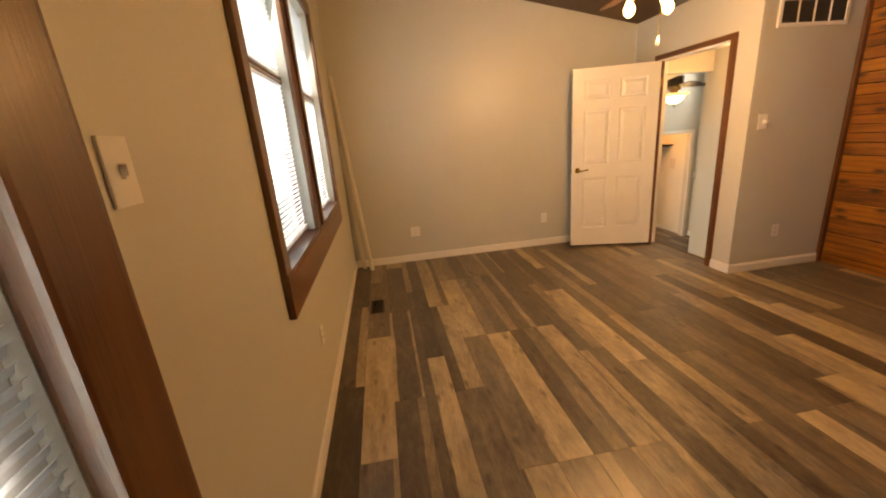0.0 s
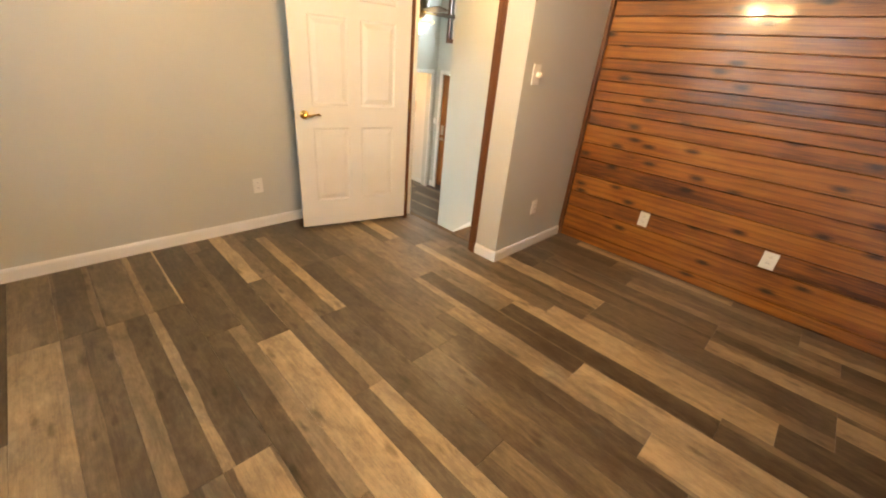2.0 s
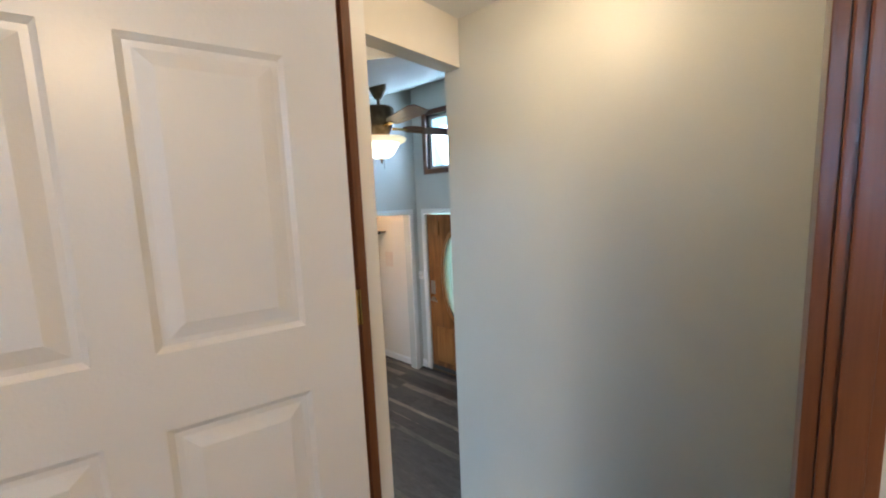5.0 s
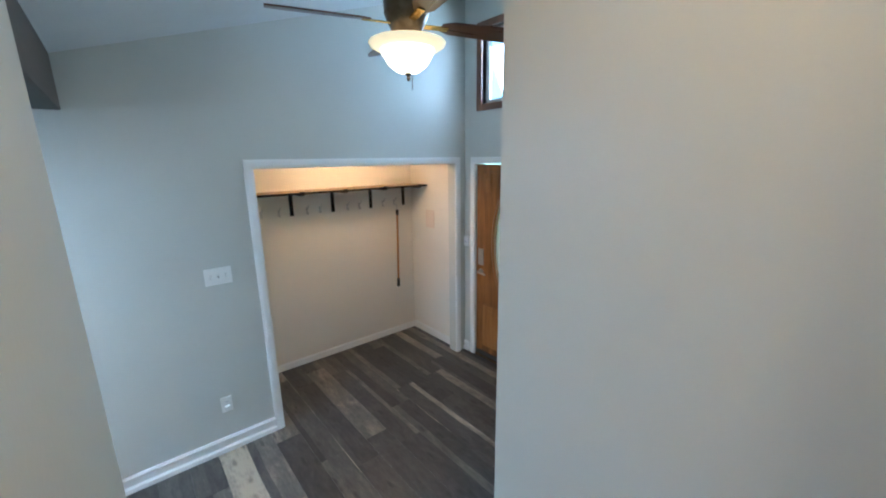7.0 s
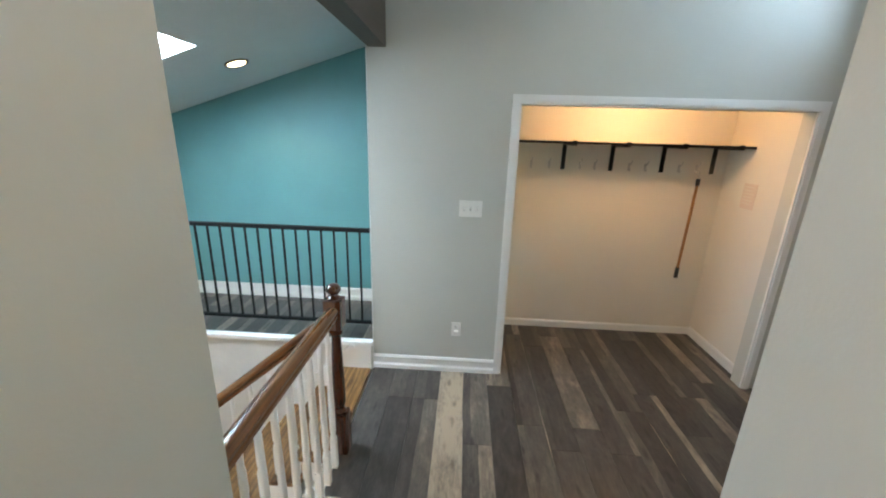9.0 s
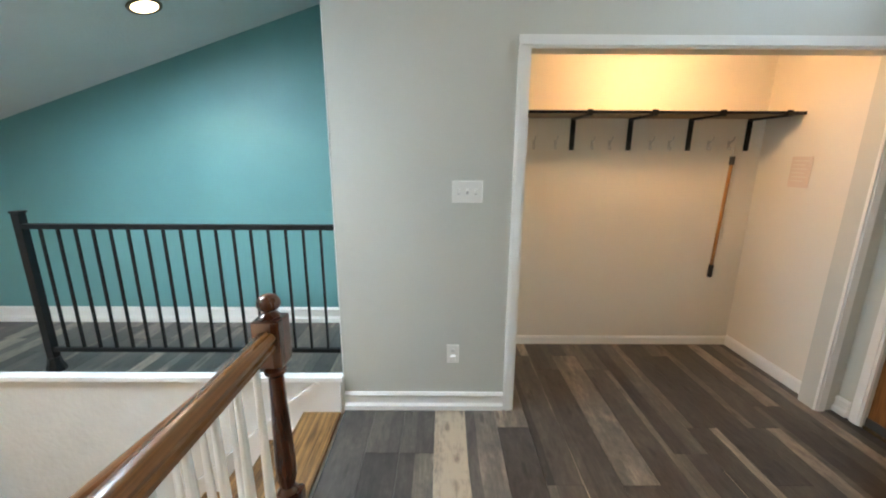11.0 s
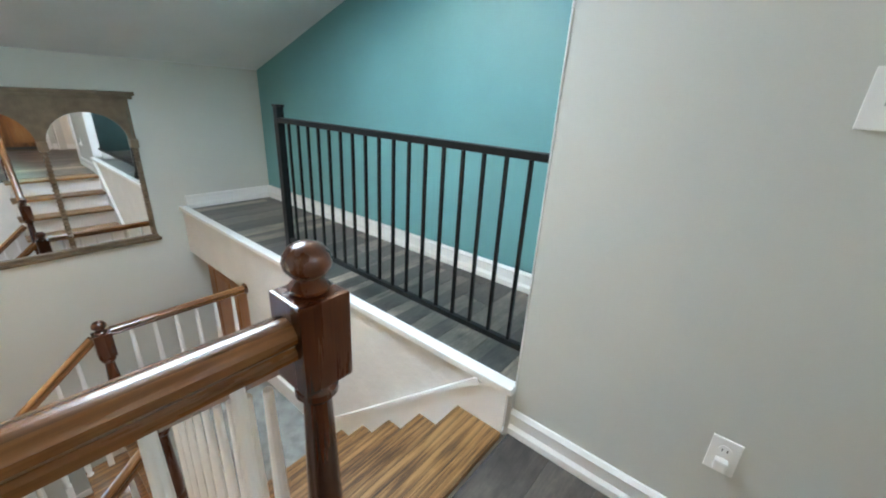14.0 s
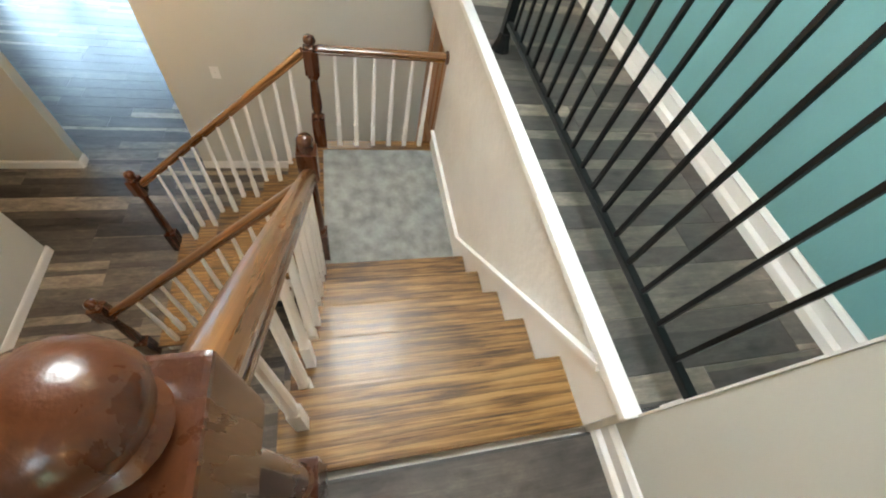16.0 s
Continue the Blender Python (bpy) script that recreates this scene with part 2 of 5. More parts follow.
M_GREY = mat("greige wall paint", (0.57, 0.57, 0.525), 0.42, vary=0.03, scale=1.5, bump=0.06, bump_scale=110)
M_CREAM = mat("cream wall paint", (0.76, 0.72, 0.65), 0.5, vary=0.03, scale=1.5, bump=0.06, bump_scale=110)
M_TEAL = mat("teal wall paint", (0.14, 0.325, 0.335), 0.5, vary=0.06, scale=2.0, bump=0.12, bump_scale=80)
M_CEIL = mat("white ceiling paint", (0.72, 0.73, 0.73), 0.8, vary=0.03, bump=0.3, bump_scale=70)
M_TRIM = mat("white trim paint", (0.82, 0.81, 0.79), 0.3, vary=0.03, scale=5, bump=0.03, bump_scale=30)
M_DOOR = mat("white door paint", (0.80, 0.78, 0.73), 0.32, vary=0.03, scale=4, bump=0.05, bump_scale=120)
M_STUCCO = mat("textured pale drywall", (0.68, 0.66, 0.62), 0.55, vary=0.05, scale=5, bump=0.5, bump_scale=26)
M_PLASTIC = mat("white plastic", (0.82, 0.81, 0.78), 0.35, vary=0.02)
# grey colour that stands for the shadow around a switch toggle
M_TOGGLE_SHADE = mat("painted toggle shadow", (0.42, 0.41, 0.39), 0.5)
M_SLOT = mat("dark slots", (0.05, 0.05, 0.05), 0.6)
M_BLACK = mat("black satin metal", (0.005, 0.006, 0.007), 0.38, 0.0, vary=0.2, scale=20)
M_BLACK.node_tree.nodes["Principled BSDF"].inputs["Specular IOR Level"].default_value = 0.22
M_BRASS = mat("polished brass", (0.75, 0.52, 0.18), 0.2, 1.0, vary=0.1, scale=20)
M_STEEL = mat("brushed nickel", (0.55, 0.53, 0.50), 0.3, 1.0, vary=0.1, scale=20)
M_BRONZE = mat("antique bronze", (0.16, 0.115, 0.07), 0.35, 0.9, vary=0.25, scale=25)
M_GOLD = mat("aged gilt wood", (0.17, 0.125, 0.080), 0.55, 0.2, vary=0.25, scale=14, bump=0.25, bump_scale=120)
M_MIRROR = mat("silvered mirror", (0.86, 0.87, 0.87), 0.02, 1.0)
M_CARPET = mat("mottled grey carpet", (0.27, 0.285, 0.275), 0.95, vary=0.32, scale=11, bump=0.8, bump_scale=260)
M_GRIP = mat("black rubber grip", (0.02, 0.02, 0.02), 0.7, vary=0.2)
M_GRILLE = mat("dark floor register metal", (0.05, 0.042, 0.035), 0.5, 0.5, vary=0.2)
M_PAPER = mat("faded paper", (0.70, 0.60, 0.53), 0.8, vary=0.05)
M_LAWN = mat("lawn", (0.07, 0.13, 0.04), 0.9, vary=0.4, scale=1.0, bump=0.4, bump_scale=30)
M_SIDING = mat("pale siding", (0.6, 0.6, 0.58), 0.7, vary=0.05)
M_PANE = glass("clear pane")
M_OVAL = glass("patterned door glass", (0.85, 0.97, 0.90), 0.35)
M_BLIND = mat("white blind slat", (0.88, 0.88, 0.88), 0.5, vary=0.02)
bn, bl_ = M_BLIND.node_tree.nodes, M_BLIND.node_tree.links
thin, both = bn.new("ShaderNodeBsdfTranslucent"), bn.new("ShaderNodeMixShader")
thin.inputs[0].default_value = (0.86, 0.92, 0.96, 1)
both.inputs[0].default_value = 0.6
bl_.new(bn["Principled BSDF"].outputs[0], both.inputs[1])
bl_.new(thin.outputs[0], both.inputs[2])
bl_.new(both.outputs[0], bn["Material Output"].inputs[0])
M_BOWL = glow("lit alabaster glass", (1.0, 0.80, 0.50), 4.0)
M_RIM = glow("alabaster glass rim", (1.0, 0.74, 0.40), 0.75)
# emission on the pane replaces daylight through the skylight
M_SKYLIGHT = glow("skylight pane glowing for the sky", (0.80, 0.90, 1.0), 24.0)
M_CANLIT = glow("lit can lens", (1.0, 0.72, 0.42), 6.0)
M_BULBLIT = glow("lit bulb", (1.0, 0.66, 0.30), 12.0)
M_SKYGLOW = glow("bright daylight", (0.55, 0.80, 1.0), 1.3)
M_SKYSIDE = glow("bright open sky", (0.52, 0.78, 1.0), 2.4)
M_SKYLOW = glow("bright low sky", (0.50, 0.74, 1.0), 3.2)
M_GARDEN = glow("sunlit garden", (0.62, 0.85, 0.70), 3.5)
LVP = [(0.052, 0.041, 0.033), (0.092, 0.073, 0.056), (0.148, 0.117, 0.086), (0.23, 0.182, 0.127), (0.35, 0.275, 0.18), (0.48, 0.375, 0.24)]
M_PLANK = vinyl("grey brown vinyl plank", LVP, 0.34)
# same vinyl, stops darkened and greyed for the dimmer, cooler light off the bedroom
LVP_DIM = [(0.034, 0.030, 0.029), (0.058, 0.051, 0.047), (0.090, 0.079, 0.070), (0.145, 0.124, 0.104), (0.26, 0.218, 0.172), (0.42, 0.345, 0.255)]
M_PLANK_DIM = vinyl("vinyl plank toned for dimmer light", LVP_DIM, 0.34)
M_OAK = wood("stained oak", [(0.055, 0.024, 0.007), (0.155, 0.076, 0.022), (0.24, 0.124, 0.038), (0.32, 0.178, 0.062)], "Y", 0.40, ring=30, stretch=9, spread=0.08, fine=0.9, coat=0.12, scratch=0.25, lo=0.30, hi=0.72, figure=0.6, fig_scale=9.0)
M_OAKZ = wood("stained oak door", [(0.10, 0.035, 0.008), (0.30, 0.12, 0.03), (0.42, 0.20, 0.06)], "Z", 0.35, ring=14, stretch=10, spread=0.15, coat=0.2)
M_WALNUT = wood("dark stained newel wood", [(0.022, 0.006, 0.002), (0.066, 0.018, 0.006), (0.115, 0.035, 0.011)], "Z", 0.26, ring=14, stretch=10, spread=0.15, coat=0.25)
RAILC = [(0.07, 0.027, 0.008), (0.18, 0.075, 0.021), (0.29, 0.135, 0.043)]
M_RAILX = wood("oak handrail along stair", RAILC, "X", 0.27, ring=16, stretch=16, spread=0.1, coat=0.4, lo=0.2, hi=0.8, figure=0.5, fig_scale=11.0, across="Y")
M_RAILY = wood("oak handrail along landing", RAILC, "Y", 0.27, ring=16, stretch=16, spread=0.1, coat=0.4, lo=0.2, hi=0.8, figure=0.5, fig_scale=11.0)
M_PINE = wood("varnished knotty pine", [(0.07, 0.018, 0.003), (0.24, 0.076, 0.011), (0.36, 0.128, 0.019), (0.46, 0.185, 0.034)], "Y", 0.36, ring=10, stretch=9, spread=0.13, knots=0.85, coat=0.35, fine=0.7, lo=0.2, hi=0.85, figure=0.35, fig_scale=7.0, across="Z")
BROWN = [(0.055, 0.018, 0.007), (0.13, 0.046, 0.016), (0.19, 0.075, 0.026)]
M_CASEZ = wood("brown stained casing upright", BROWN, "Z", 0.32, ring=14, stretch=10, spread=0.1, coat=0.3)
M_CASEY = wood("brown stained casing level", BROWN, "Y", 0.32, ring=14, stretch=10, spread=0.1, coat=0.3)
M_DARKCEIL = wood("dark stained ceiling board", [(0.03, 0.014, 0.006), (0.075, 0.035, 0.014), (0.11, 0.055, 0.022)], "Y", 0.45, ring=8, stretch=12, spread=0.2)
M_BEAM = wood("weathered brown beam", [(0.040, 0.030, 0.022), (0.075, 0.055, 0.040), (0.11, 0.082, 0.060)], "Y", 0.6, ring=9, stretch=12, pieces=False)
M_BLADE = wood("walnut fan blade", [(0.05, 0.018, 0.007), (0.11, 0.042, 0.016), (0.16, 0.068, 0.027)], "X", 0.3, ring=16, stretch=10, spread=0.1, coat=0.3)
M_SHELF = wood("shelf board", [(0.10, 0.06, 0.03), (0.22, 0.14, 0.07), (0.34, 0.23, 0.12)], "X", 0.5, ring=16, stretch=10)
M_STICK = wood("honey wood pole", [(0.28, 0.12, 0.03), (0.42, 0.20, 0.06), (0.50, 0.26, 0.09)], "Z", 0.4, ring=20, stretch=12)


# ---- mesh helpers ----
def mesh_of(name, bm, material, smooth=False):
    bmesh.ops.recalc_face_normals(bm, faces=bm.faces[:])
    me = bpy.data.meshes.new(name)
    bm.to_mesh(me)
    bm.free()
    me.materials.append(material)
    if smooth:
        for p in me.polygons:
            p.use_smooth = True
        me.set_sharp_from_angle(angle=radians(35))
    return me


def part(name, bm, material, parent=None, label="", smooth=False):
    ob = new(name, mesh_of(name, bm, material, smooth))
    if parent:
        ob.parent = parent
    return tagged(ob, label)


def thing(name, place, label, category, group="", rz=0):
    ob = new(name)
    ob.empty_display_size = 0.05
    ob.matrix_world = pose(*place, 0, 0, rz)
    return tagged(ob, label, category, group)


def structure(ob, label="", category=""):
    return tagged(ob, label, category, kind="structure")


def box(lo, hi, bevel=0.0, bm=None):
    bm = bm or bmesh.new()
    made = bmesh.ops.create_cube(bm, size=1)["verts"]
    for v in made:
        v.co = Vector([(lo[i] + hi[i]) / 2 + v.co[i] * (hi[i] - lo[i]) for i in range(3)])
    if bevel:
        edges = list({e for v in made for e in v.link_edges})
        bmesh.ops.bevel(bm, geom=edges, offset=bevel, segments=2, affect="EDGES", profile=0.7)
    return bm


def lathe(profile, seg=14, bm=None, centre=(0, 0, 0), squash=(1, 1)):
    """A turned shape from (radius, height) pairs."""
    bm = bm or bmesh.new()
    rings = []
    for r, z in profile:
        rings.append([bm.verts.new((centre[0] + squash[0] * r * math.cos(2 * math.pi * k / seg), centre[1] + squash[1] * r * math.sin(2 * math.pi * k / seg), centre[2] + z)) for k in range(seg)])
    for a, b in zip(rings, rings[1:]):
        for k in range(seg):
            bm.faces.new((a[k], a[(k + 1) % seg], b[(k + 1) % seg], b[k]))
    bm.faces.new(rings[0][::-1])
    bm.faces.new(rings[-1])
    return bm


def sweep(section, a, b, bm=None, up=(0, 0, 1)):
    """Extrudes a section of (side, height) pairs from a to b."""
    bm = bm or bmesh.new()
    a, b = Vector(a), Vector(b)
    d = (b - a).normalized()
    side = d.cross(Vector(up)).normalized()
    top = side.cross(d)
    ends = [[bm.verts.new(p + side * s + top * h) for s, h in section] for p in (a, b)]
    n = len(section)
    for k in range(n):
        bm.faces.new((ends[0][k], ends[0][(k + 1) % n], ends[1][(k + 1) % n], ends[1][k]))
    bm.faces.new(ends[0][::-1])
    bm.faces.new(ends[1])
    return bm


def tube(points, radii, n=8, bm=None):
    """A round bar through points, with a radius at each."""
    bm = bm or bmesh.new()
    pts = [Vector(p) for p in points]
    rows = []
    for i, p in enumerate(pts):
        d = (pts[min(i + 1, len(pts) - 1)] - pts[max(i - 1, 0)]).normalized()
        u = d.cross(Vector((0.03, 1, 0.02))).normalized()
        w = d.cross(u)
        rows.append([bm.verts.new(p + radii[i] * (u * math.cos(2 * math.pi * k / n) + w * math.sin(2 * math.pi * k / n))) for k in range(n)])
    for a, b in zip(rows, rows[1:]):
        for k in range(n):
            bm.faces.new((a[k], a[(k + 1) % n], b[(k + 1) % n], b[k]))
    bm.faces.new(rows[0][::-1])
    bm.faces.new(rows[-1])
    return bm


def ring(r, n=8, sx=1.0):
    return [(sx * r * math.cos(2 * math.pi * k / n), r * math.sin(2 * math.pi * k / n)) for k in range(n)]


def wall(name, axis, near, far, u, z, material, holes=(), clip=None, parent=None, label="", low=()):
    """A wall between near and far on axis, along u and up z, with holes (u0, u1, z0, z1) cut through."""
    us = sorted({*u, *[h[0] for h in holes], *[h[1] for h in holes]})
    zs = sorted({*z, *[h[2] for h in holes], *[h[3] for h in holes]})
    us = [v for v in us if u[0] <= v <= u[1]]
    zs = [v for v in zs if z[0] <= v <= z[1]]
    bm = bmesh.new()
    vs = {}

    def at(i, j, d):
        key = (i, j, d)
        if key not in vs:
            p = (d, us[i], zs[j]) if axis == "x" else (us[i], d, zs[j])
            vs[key] = bm.verts.new(p)
        return vs[key]

    def solid(i, j):
        if not (0 <= i < len(us) - 1 and 0 <= j < len(zs) - 1):
            return False
        cu, cz = (us[i] + us[i + 1]) / 2, (zs[j] + zs[j + 1]) / 2
        return not any(h[0] < cu < h[1] and h[2] < cz < h[3] for h in holes)
    for i in range(len(us) - 1):
        for j in range(len(zs) - 1):
            if not solid(i, j):
                continue
            for d in (near, far):
                bm.faces.new((at(i, j, d), at(i + 1, j, d), at(i + 1, j + 1, d), at(i, j + 1, d)))
            for (di, dj), (p, q) in {(-1, 0): ((i, j), (i, j + 1)), (1, 0): ((i + 1, j), (i + 1, j + 1)), (0, -1): ((i, j), (i + 1, j)), (0, 1): ((i, j + 1), (i + 1, j + 1))}.items():
                if not solid(i + di, j + dj):
                    bm.faces.new((at(*p, near), at(*q, near), at(*q, far), at(*p, far)))
    if clip:
        cut = bmesh.ops.bisect_plane(bm, geom=bm.verts[:] + bm.edges[:] + bm.faces[:], plane_co=clip[0], plane_no=clip[1], clear_outer=True)
        edges = [e for e in bm.edges if e.is_boundary]
        if edges:
            bmesh.ops.holes_fill(bm, edges=edges)
    return structure(part(name, bm, material, parent), label, "wall")


ROOF_E = ((3.25, 0, 2.63), (-0.322, 0, 1.0))
ROOF_B = ((3.22, 0, 3.42), (0.207, 0, 1.0))


def roof_e(x):
    return 2.63 + 0.322 * (x - 3.25)


def roof_b(x):
    return 3.42 + 0.207 * (3.22 - x)


BF, LF = 0.89, -2.40        # bedroom floor, lower floor
LAND = -0.98                # stair landing

# ---- shell ----
wall("wall_window", "x", -0.45, -0.33, (-3.2, 3.48), (0.6, 4.4), M_GREY, [(0.50, 1.30, 1.87, 3.35), (1.55, 2.42, 1.87, 3.35), (-2.0, -0.62, BF, 2.98)], ROOF_B, label="greige painted bedroom wall with a window")
wall("wall_back", "y", 3.48, 3.58, (-0.45, 3.34), (0.6, 4.4), M_GREY, (), ROOF_B, label="greige painted bedroom end wall")
wall("wall_door", "x", 3.24, 3.34, (1.985, 3.48), (0.6, 4.4), M_GREY, [(2.135, 3.06, 0.6, 2.955)], ROOF_B, label="greige wall around the bedroom doorway")
wall("wall_switch", "y", 1.885, 1.985, (3.24, 4.36), (0.6, 4.4), M_GREY, (), ROOF_B, label="greige wall beside the pine boards")
wall("wall_pine", "x", 4.262, 4.36, (-3.2, 1.885), (0.6, 4.4), M_CASEY, (), ROOF_B, label="backing of the pine boarded wall")
wall("wall_rear", "y", -3.3, -3.2, (-0.45, 4.36), (0.6, 4.4), M_GREY, (), ROOF_B, label="greige bedroom rear wall")
wall("wall_stair_right", "x", 4.306, 4.42, (1.985, 3.583), (-0.2, 3.6), M_GREY, (), None, label="greige wall beside the short stair")
wall("wall_stair_end", "y", 2.02, 2.10, (3.34, 4.306), (0.0, 3.5), M_GREY, (), None, label="greige wall closing the stair hall")
wall("wall_header", "y", 3.48, 3.583, (3.34, 4.306), (2.86, 3.6), M_CREAM, (), None, label="cream header over the short stair")
wall("wall_entry_south", "y", 3.48, 3.583, (4.42, 6.26), (-0.2, 3.7), M_GREY, (), ROOF_E, label="greige entry wall")
wall("wall_closet", "y", 5.70, 5.80, (3.12, 6.26), (-0.2, 3.7), M_GREY, [(4.145, 6.0, -0.2, 2.03)], ROOF_E, label="greige entry wall around the open closet")
wall("wall_front", "x", 6.14, 6.26, (3.48, 6.66), (-0.2, 3.8), M_GREY, [(4.60, 5.54, -0.2, 2.03), (4.65, 5.46, 2.57, 3.20)], ROOF_E, label="greige entry wall around the front door")
wall("wall_closet_back", "y", 6.56, 6.66, (3.12, 6.14), (-0.2, 3.7), M_CREAM, (), ROOF_E, label="cream closet back wall")
wall("wall_closet_left", "x", 3.98, 4.08, (5.80, 6.56), (-0.2, 2.30), M_CREAM, (), None, label="cream closet side wall")
wall("wall_closet_right", "x", 6.07, 6.14, (5.80, 6.56), (0.0, 2.30), M_CREAM, (), None, label="cream closet side wall")
wall("wall_walk_end", "x", 3.12, 3.20, (5.80, 6.56), (-0.2, 3.0), M_TEAL, (), ROOF_E, label="teal end wall of the walkway")
wall("wall_teal", "y", 6.53, 6.559, (-0.41, 3.12), (0.1, 3.0), M_TEAL, (), ROOF_E, label="teal painted walkway wall")
wall("wall_far", "x", -0.53, -0.41, (-1.2, 6.66), (LF, 2.0), M_GREY, [(2.19, 3.38, LF, -0.33)], ((3.25, 0, 2.63), (-0.322, 0, 1.0)), label="pale grey tall stairwell wall")
wall("wall_half", "y", 5.68, 5.715, (0.74, 3.12), (LF, 0.2), M_STUCCO, (), None, label="textured half wall below the walkway")
wall("wall_fascia", "y", 5.68, 5.715, (-0.41, 0.74), (-0.22, 0.2), M_STUCCO, (), None, label="textured fascia below the walkway")
wall("wall_under_entry", "x", 3.04, 3.12, (2.30, 5.70), (LF, -0.03), M_STUCCO, (), None, label="pale wall below the entry floor edge")
wall("wall_lower_south", "y", 2.12, 2.22, (0.70, 3.12), (LF, 0.6), M_GREY, (), None, label="grey lower hall wall")
wall("wall_lower_side", "x", 0.70, 0.80, (0.4, 2.12), (LF, 0.6), M_GREY, (), None, label="grey lower passage wall")
wall("wall_lower_end", "y", 0.30, 0.40, (-0.53, 0.80), (LF, 0.6), M_GREY, (), None, label="grey lower passage end wall")
wall("wall_bed_edge", "x", 3.12, 3.34, (3.30, 3.48), (-0.2, 0.6), M_STUCCO, (), None, label="pale wall below the bedroom corner")
wall("wall_room_west", "x", -4.95, -4.85, (-1.2, 4.6), (LF, 0.2), M_GREY, [(-0.55, 1.75, LF + 0.03, -0.25)], None, label="grey wall of the lower room")
wall("wall_room_south", "y", -1.3, -1.2, (-4.85, -0.53), (LF, 0.2), M_GREY, (), None, label="grey wall of the lower room")
wall("wall_room_north", "y", 4.5, 4.6, (-4.85, -0.53), (LF, 0.2), M_GREY, (), None, label="grey wall of the lower room")


def slab(name, lo, hi, material, label, category="floor"):
    return structure(part(name, box(lo, hi), material), label, category)


floor_bed = slab("floor_bedroom", (-0.45, -3.2, 0.62), (3.24, 3.48, BF - 0.006), M_SLOT, "grey brown vinyl plank bedroom floor")
slab("floor_bedroom_nook", (3.24, -3.2, 0.62), (4.36, 1.885, BF - 0.006), M_SLOT, "grey brown vinyl plank floor beside the pine boards")
slab("floor_doorway", (3.241, 2.135, 0.62), (3.34, 3.06, BF - 0.006), M_SLOT, "vinyl plank floor in the doorway")
floor_entry = slab("floor_entry", (3.12, 3.406, -0.2), (6.14, 6.56, -0.006), M_SLOT, "grey brown vinyl plank entry floor")
floor_walk = slab("floor_walkway", (-0.41, 5.716, 0.02), (3.12, 6.53, 0.194), M_SLOT, "grey brown vinyl plank walkway floor")
floor_low = slab("floor_lower", (-4.95, -1.2, LF - 0.2), (3.12, 5.70, LF - 0.006), M_SLOT, "brown vinyl plank lower floor")
slab("floor_lower_recess", (-0.41, 5.70, LF - 0.2), (3.12, 6.56, LF), M_PLANK, "floor of the recess below the walkway")
slab("ceiling_lower", (-0.41, 0.4, 0.60), (3.24, 3.48, 0.618), M_CEIL, "white lower hall ceiling", "ceiling")
slab("ceiling_room", (-4.95, -1.3, 0.20), (-0.53, 4.6, 0.30), M_CEIL, "white lower room ceiling", "ceiling")
slab("ceiling_hall", (3.34, 2.10, 3.10), (4.306, 3.48, 3.16), M_CEIL, "white stair hall ceiling", "ceiling")
slab("ceiling_closet", (4.08, 5.80, 2.28), (6.07, 6.56, 2.34), M_CREAM, "cream closet ceiling", "ceiling")


def sloped(name, x0, x1, y0, y1, f, material, label, hole=None):
    """A sloping ceiling, 0.12 thick, with an optional opening (x0, x1, y0, y1)."""
    xs, ys = [x0, x1], [y0, y1]
    if hole:
        xs, ys = sorted(xs + list(hole[:2])), sorted(ys + list(hole[2:]))
    bm = bmesh.new()
    for i in range(len(xs) - 1):
        for j in range(len(ys) - 1):
            if hole and i == 1 and j == 1:
                continue
            c = [(xs[i], ys[j]), (xs[i + 1], ys[j]), (xs[i + 1], ys[j + 1]), (xs[i], ys[j + 1])]
            lo = [bm.verts.new((x, y, f(x))) for x, y in c]
            hi = [bm.verts.new((x, y, f(x) + 0.12)) for x, y in c]
            bm.faces.new(lo[::-1])
            bm.faces.new(hi)
            for k in range(4):
                bm.faces.new((lo[k], lo[(k + 1) % 4], hi[(k + 1) % 4], hi[k]))
    return structure(part(name, bm, material), label, "ceiling")


sloped("ceiling_bedroom", -0.45, 4.36, -3.3, 3.58, roof_b, M_DARKCEIL, "dark stained sloping board ceiling")
sloped("ceiling_entry", -0.53, 6.26, 3.58, 6.66, roof_e, M_CEIL, "white sloping ceiling with a skylight", (1.35, 2.18, 4.62, 5.41))
bm = bmesh.new()
lo = [bm.verts.new((x, y, roof_e(x) + 0.085)) for x, y in ((1.35, 4.62), (2.18, 4.62), (2.18, 5.41), (1.35, 5.41))]
hi = [bm.verts.new((x, y, roof_e(x) + 0.100)) for x, y in ((1.35, 4.62), (2.18, 4.62), (2.18, 5.41), (1.35, 5.41))]
bm.faces.new(lo[::-1])
bm.faces.new(hi)
for k in range(4):
    bm.faces.new((lo[k], lo[(k + 1) % 4], hi[(k + 1) % 4], hi[k]))
# the pane itself gives off the light of the sky above it
structure(part("window_skylight", bm, M_SKYLIGHT), "frosted skylight pane glowing in place of the sky", "skylight")
structure(part("ceiling_beam", box((3.13, 3.58, 2.355), (3.25, 5.70, 2.66), 0.006), M_BEAM), "weathered brown wooden ceiling beam", "beam")


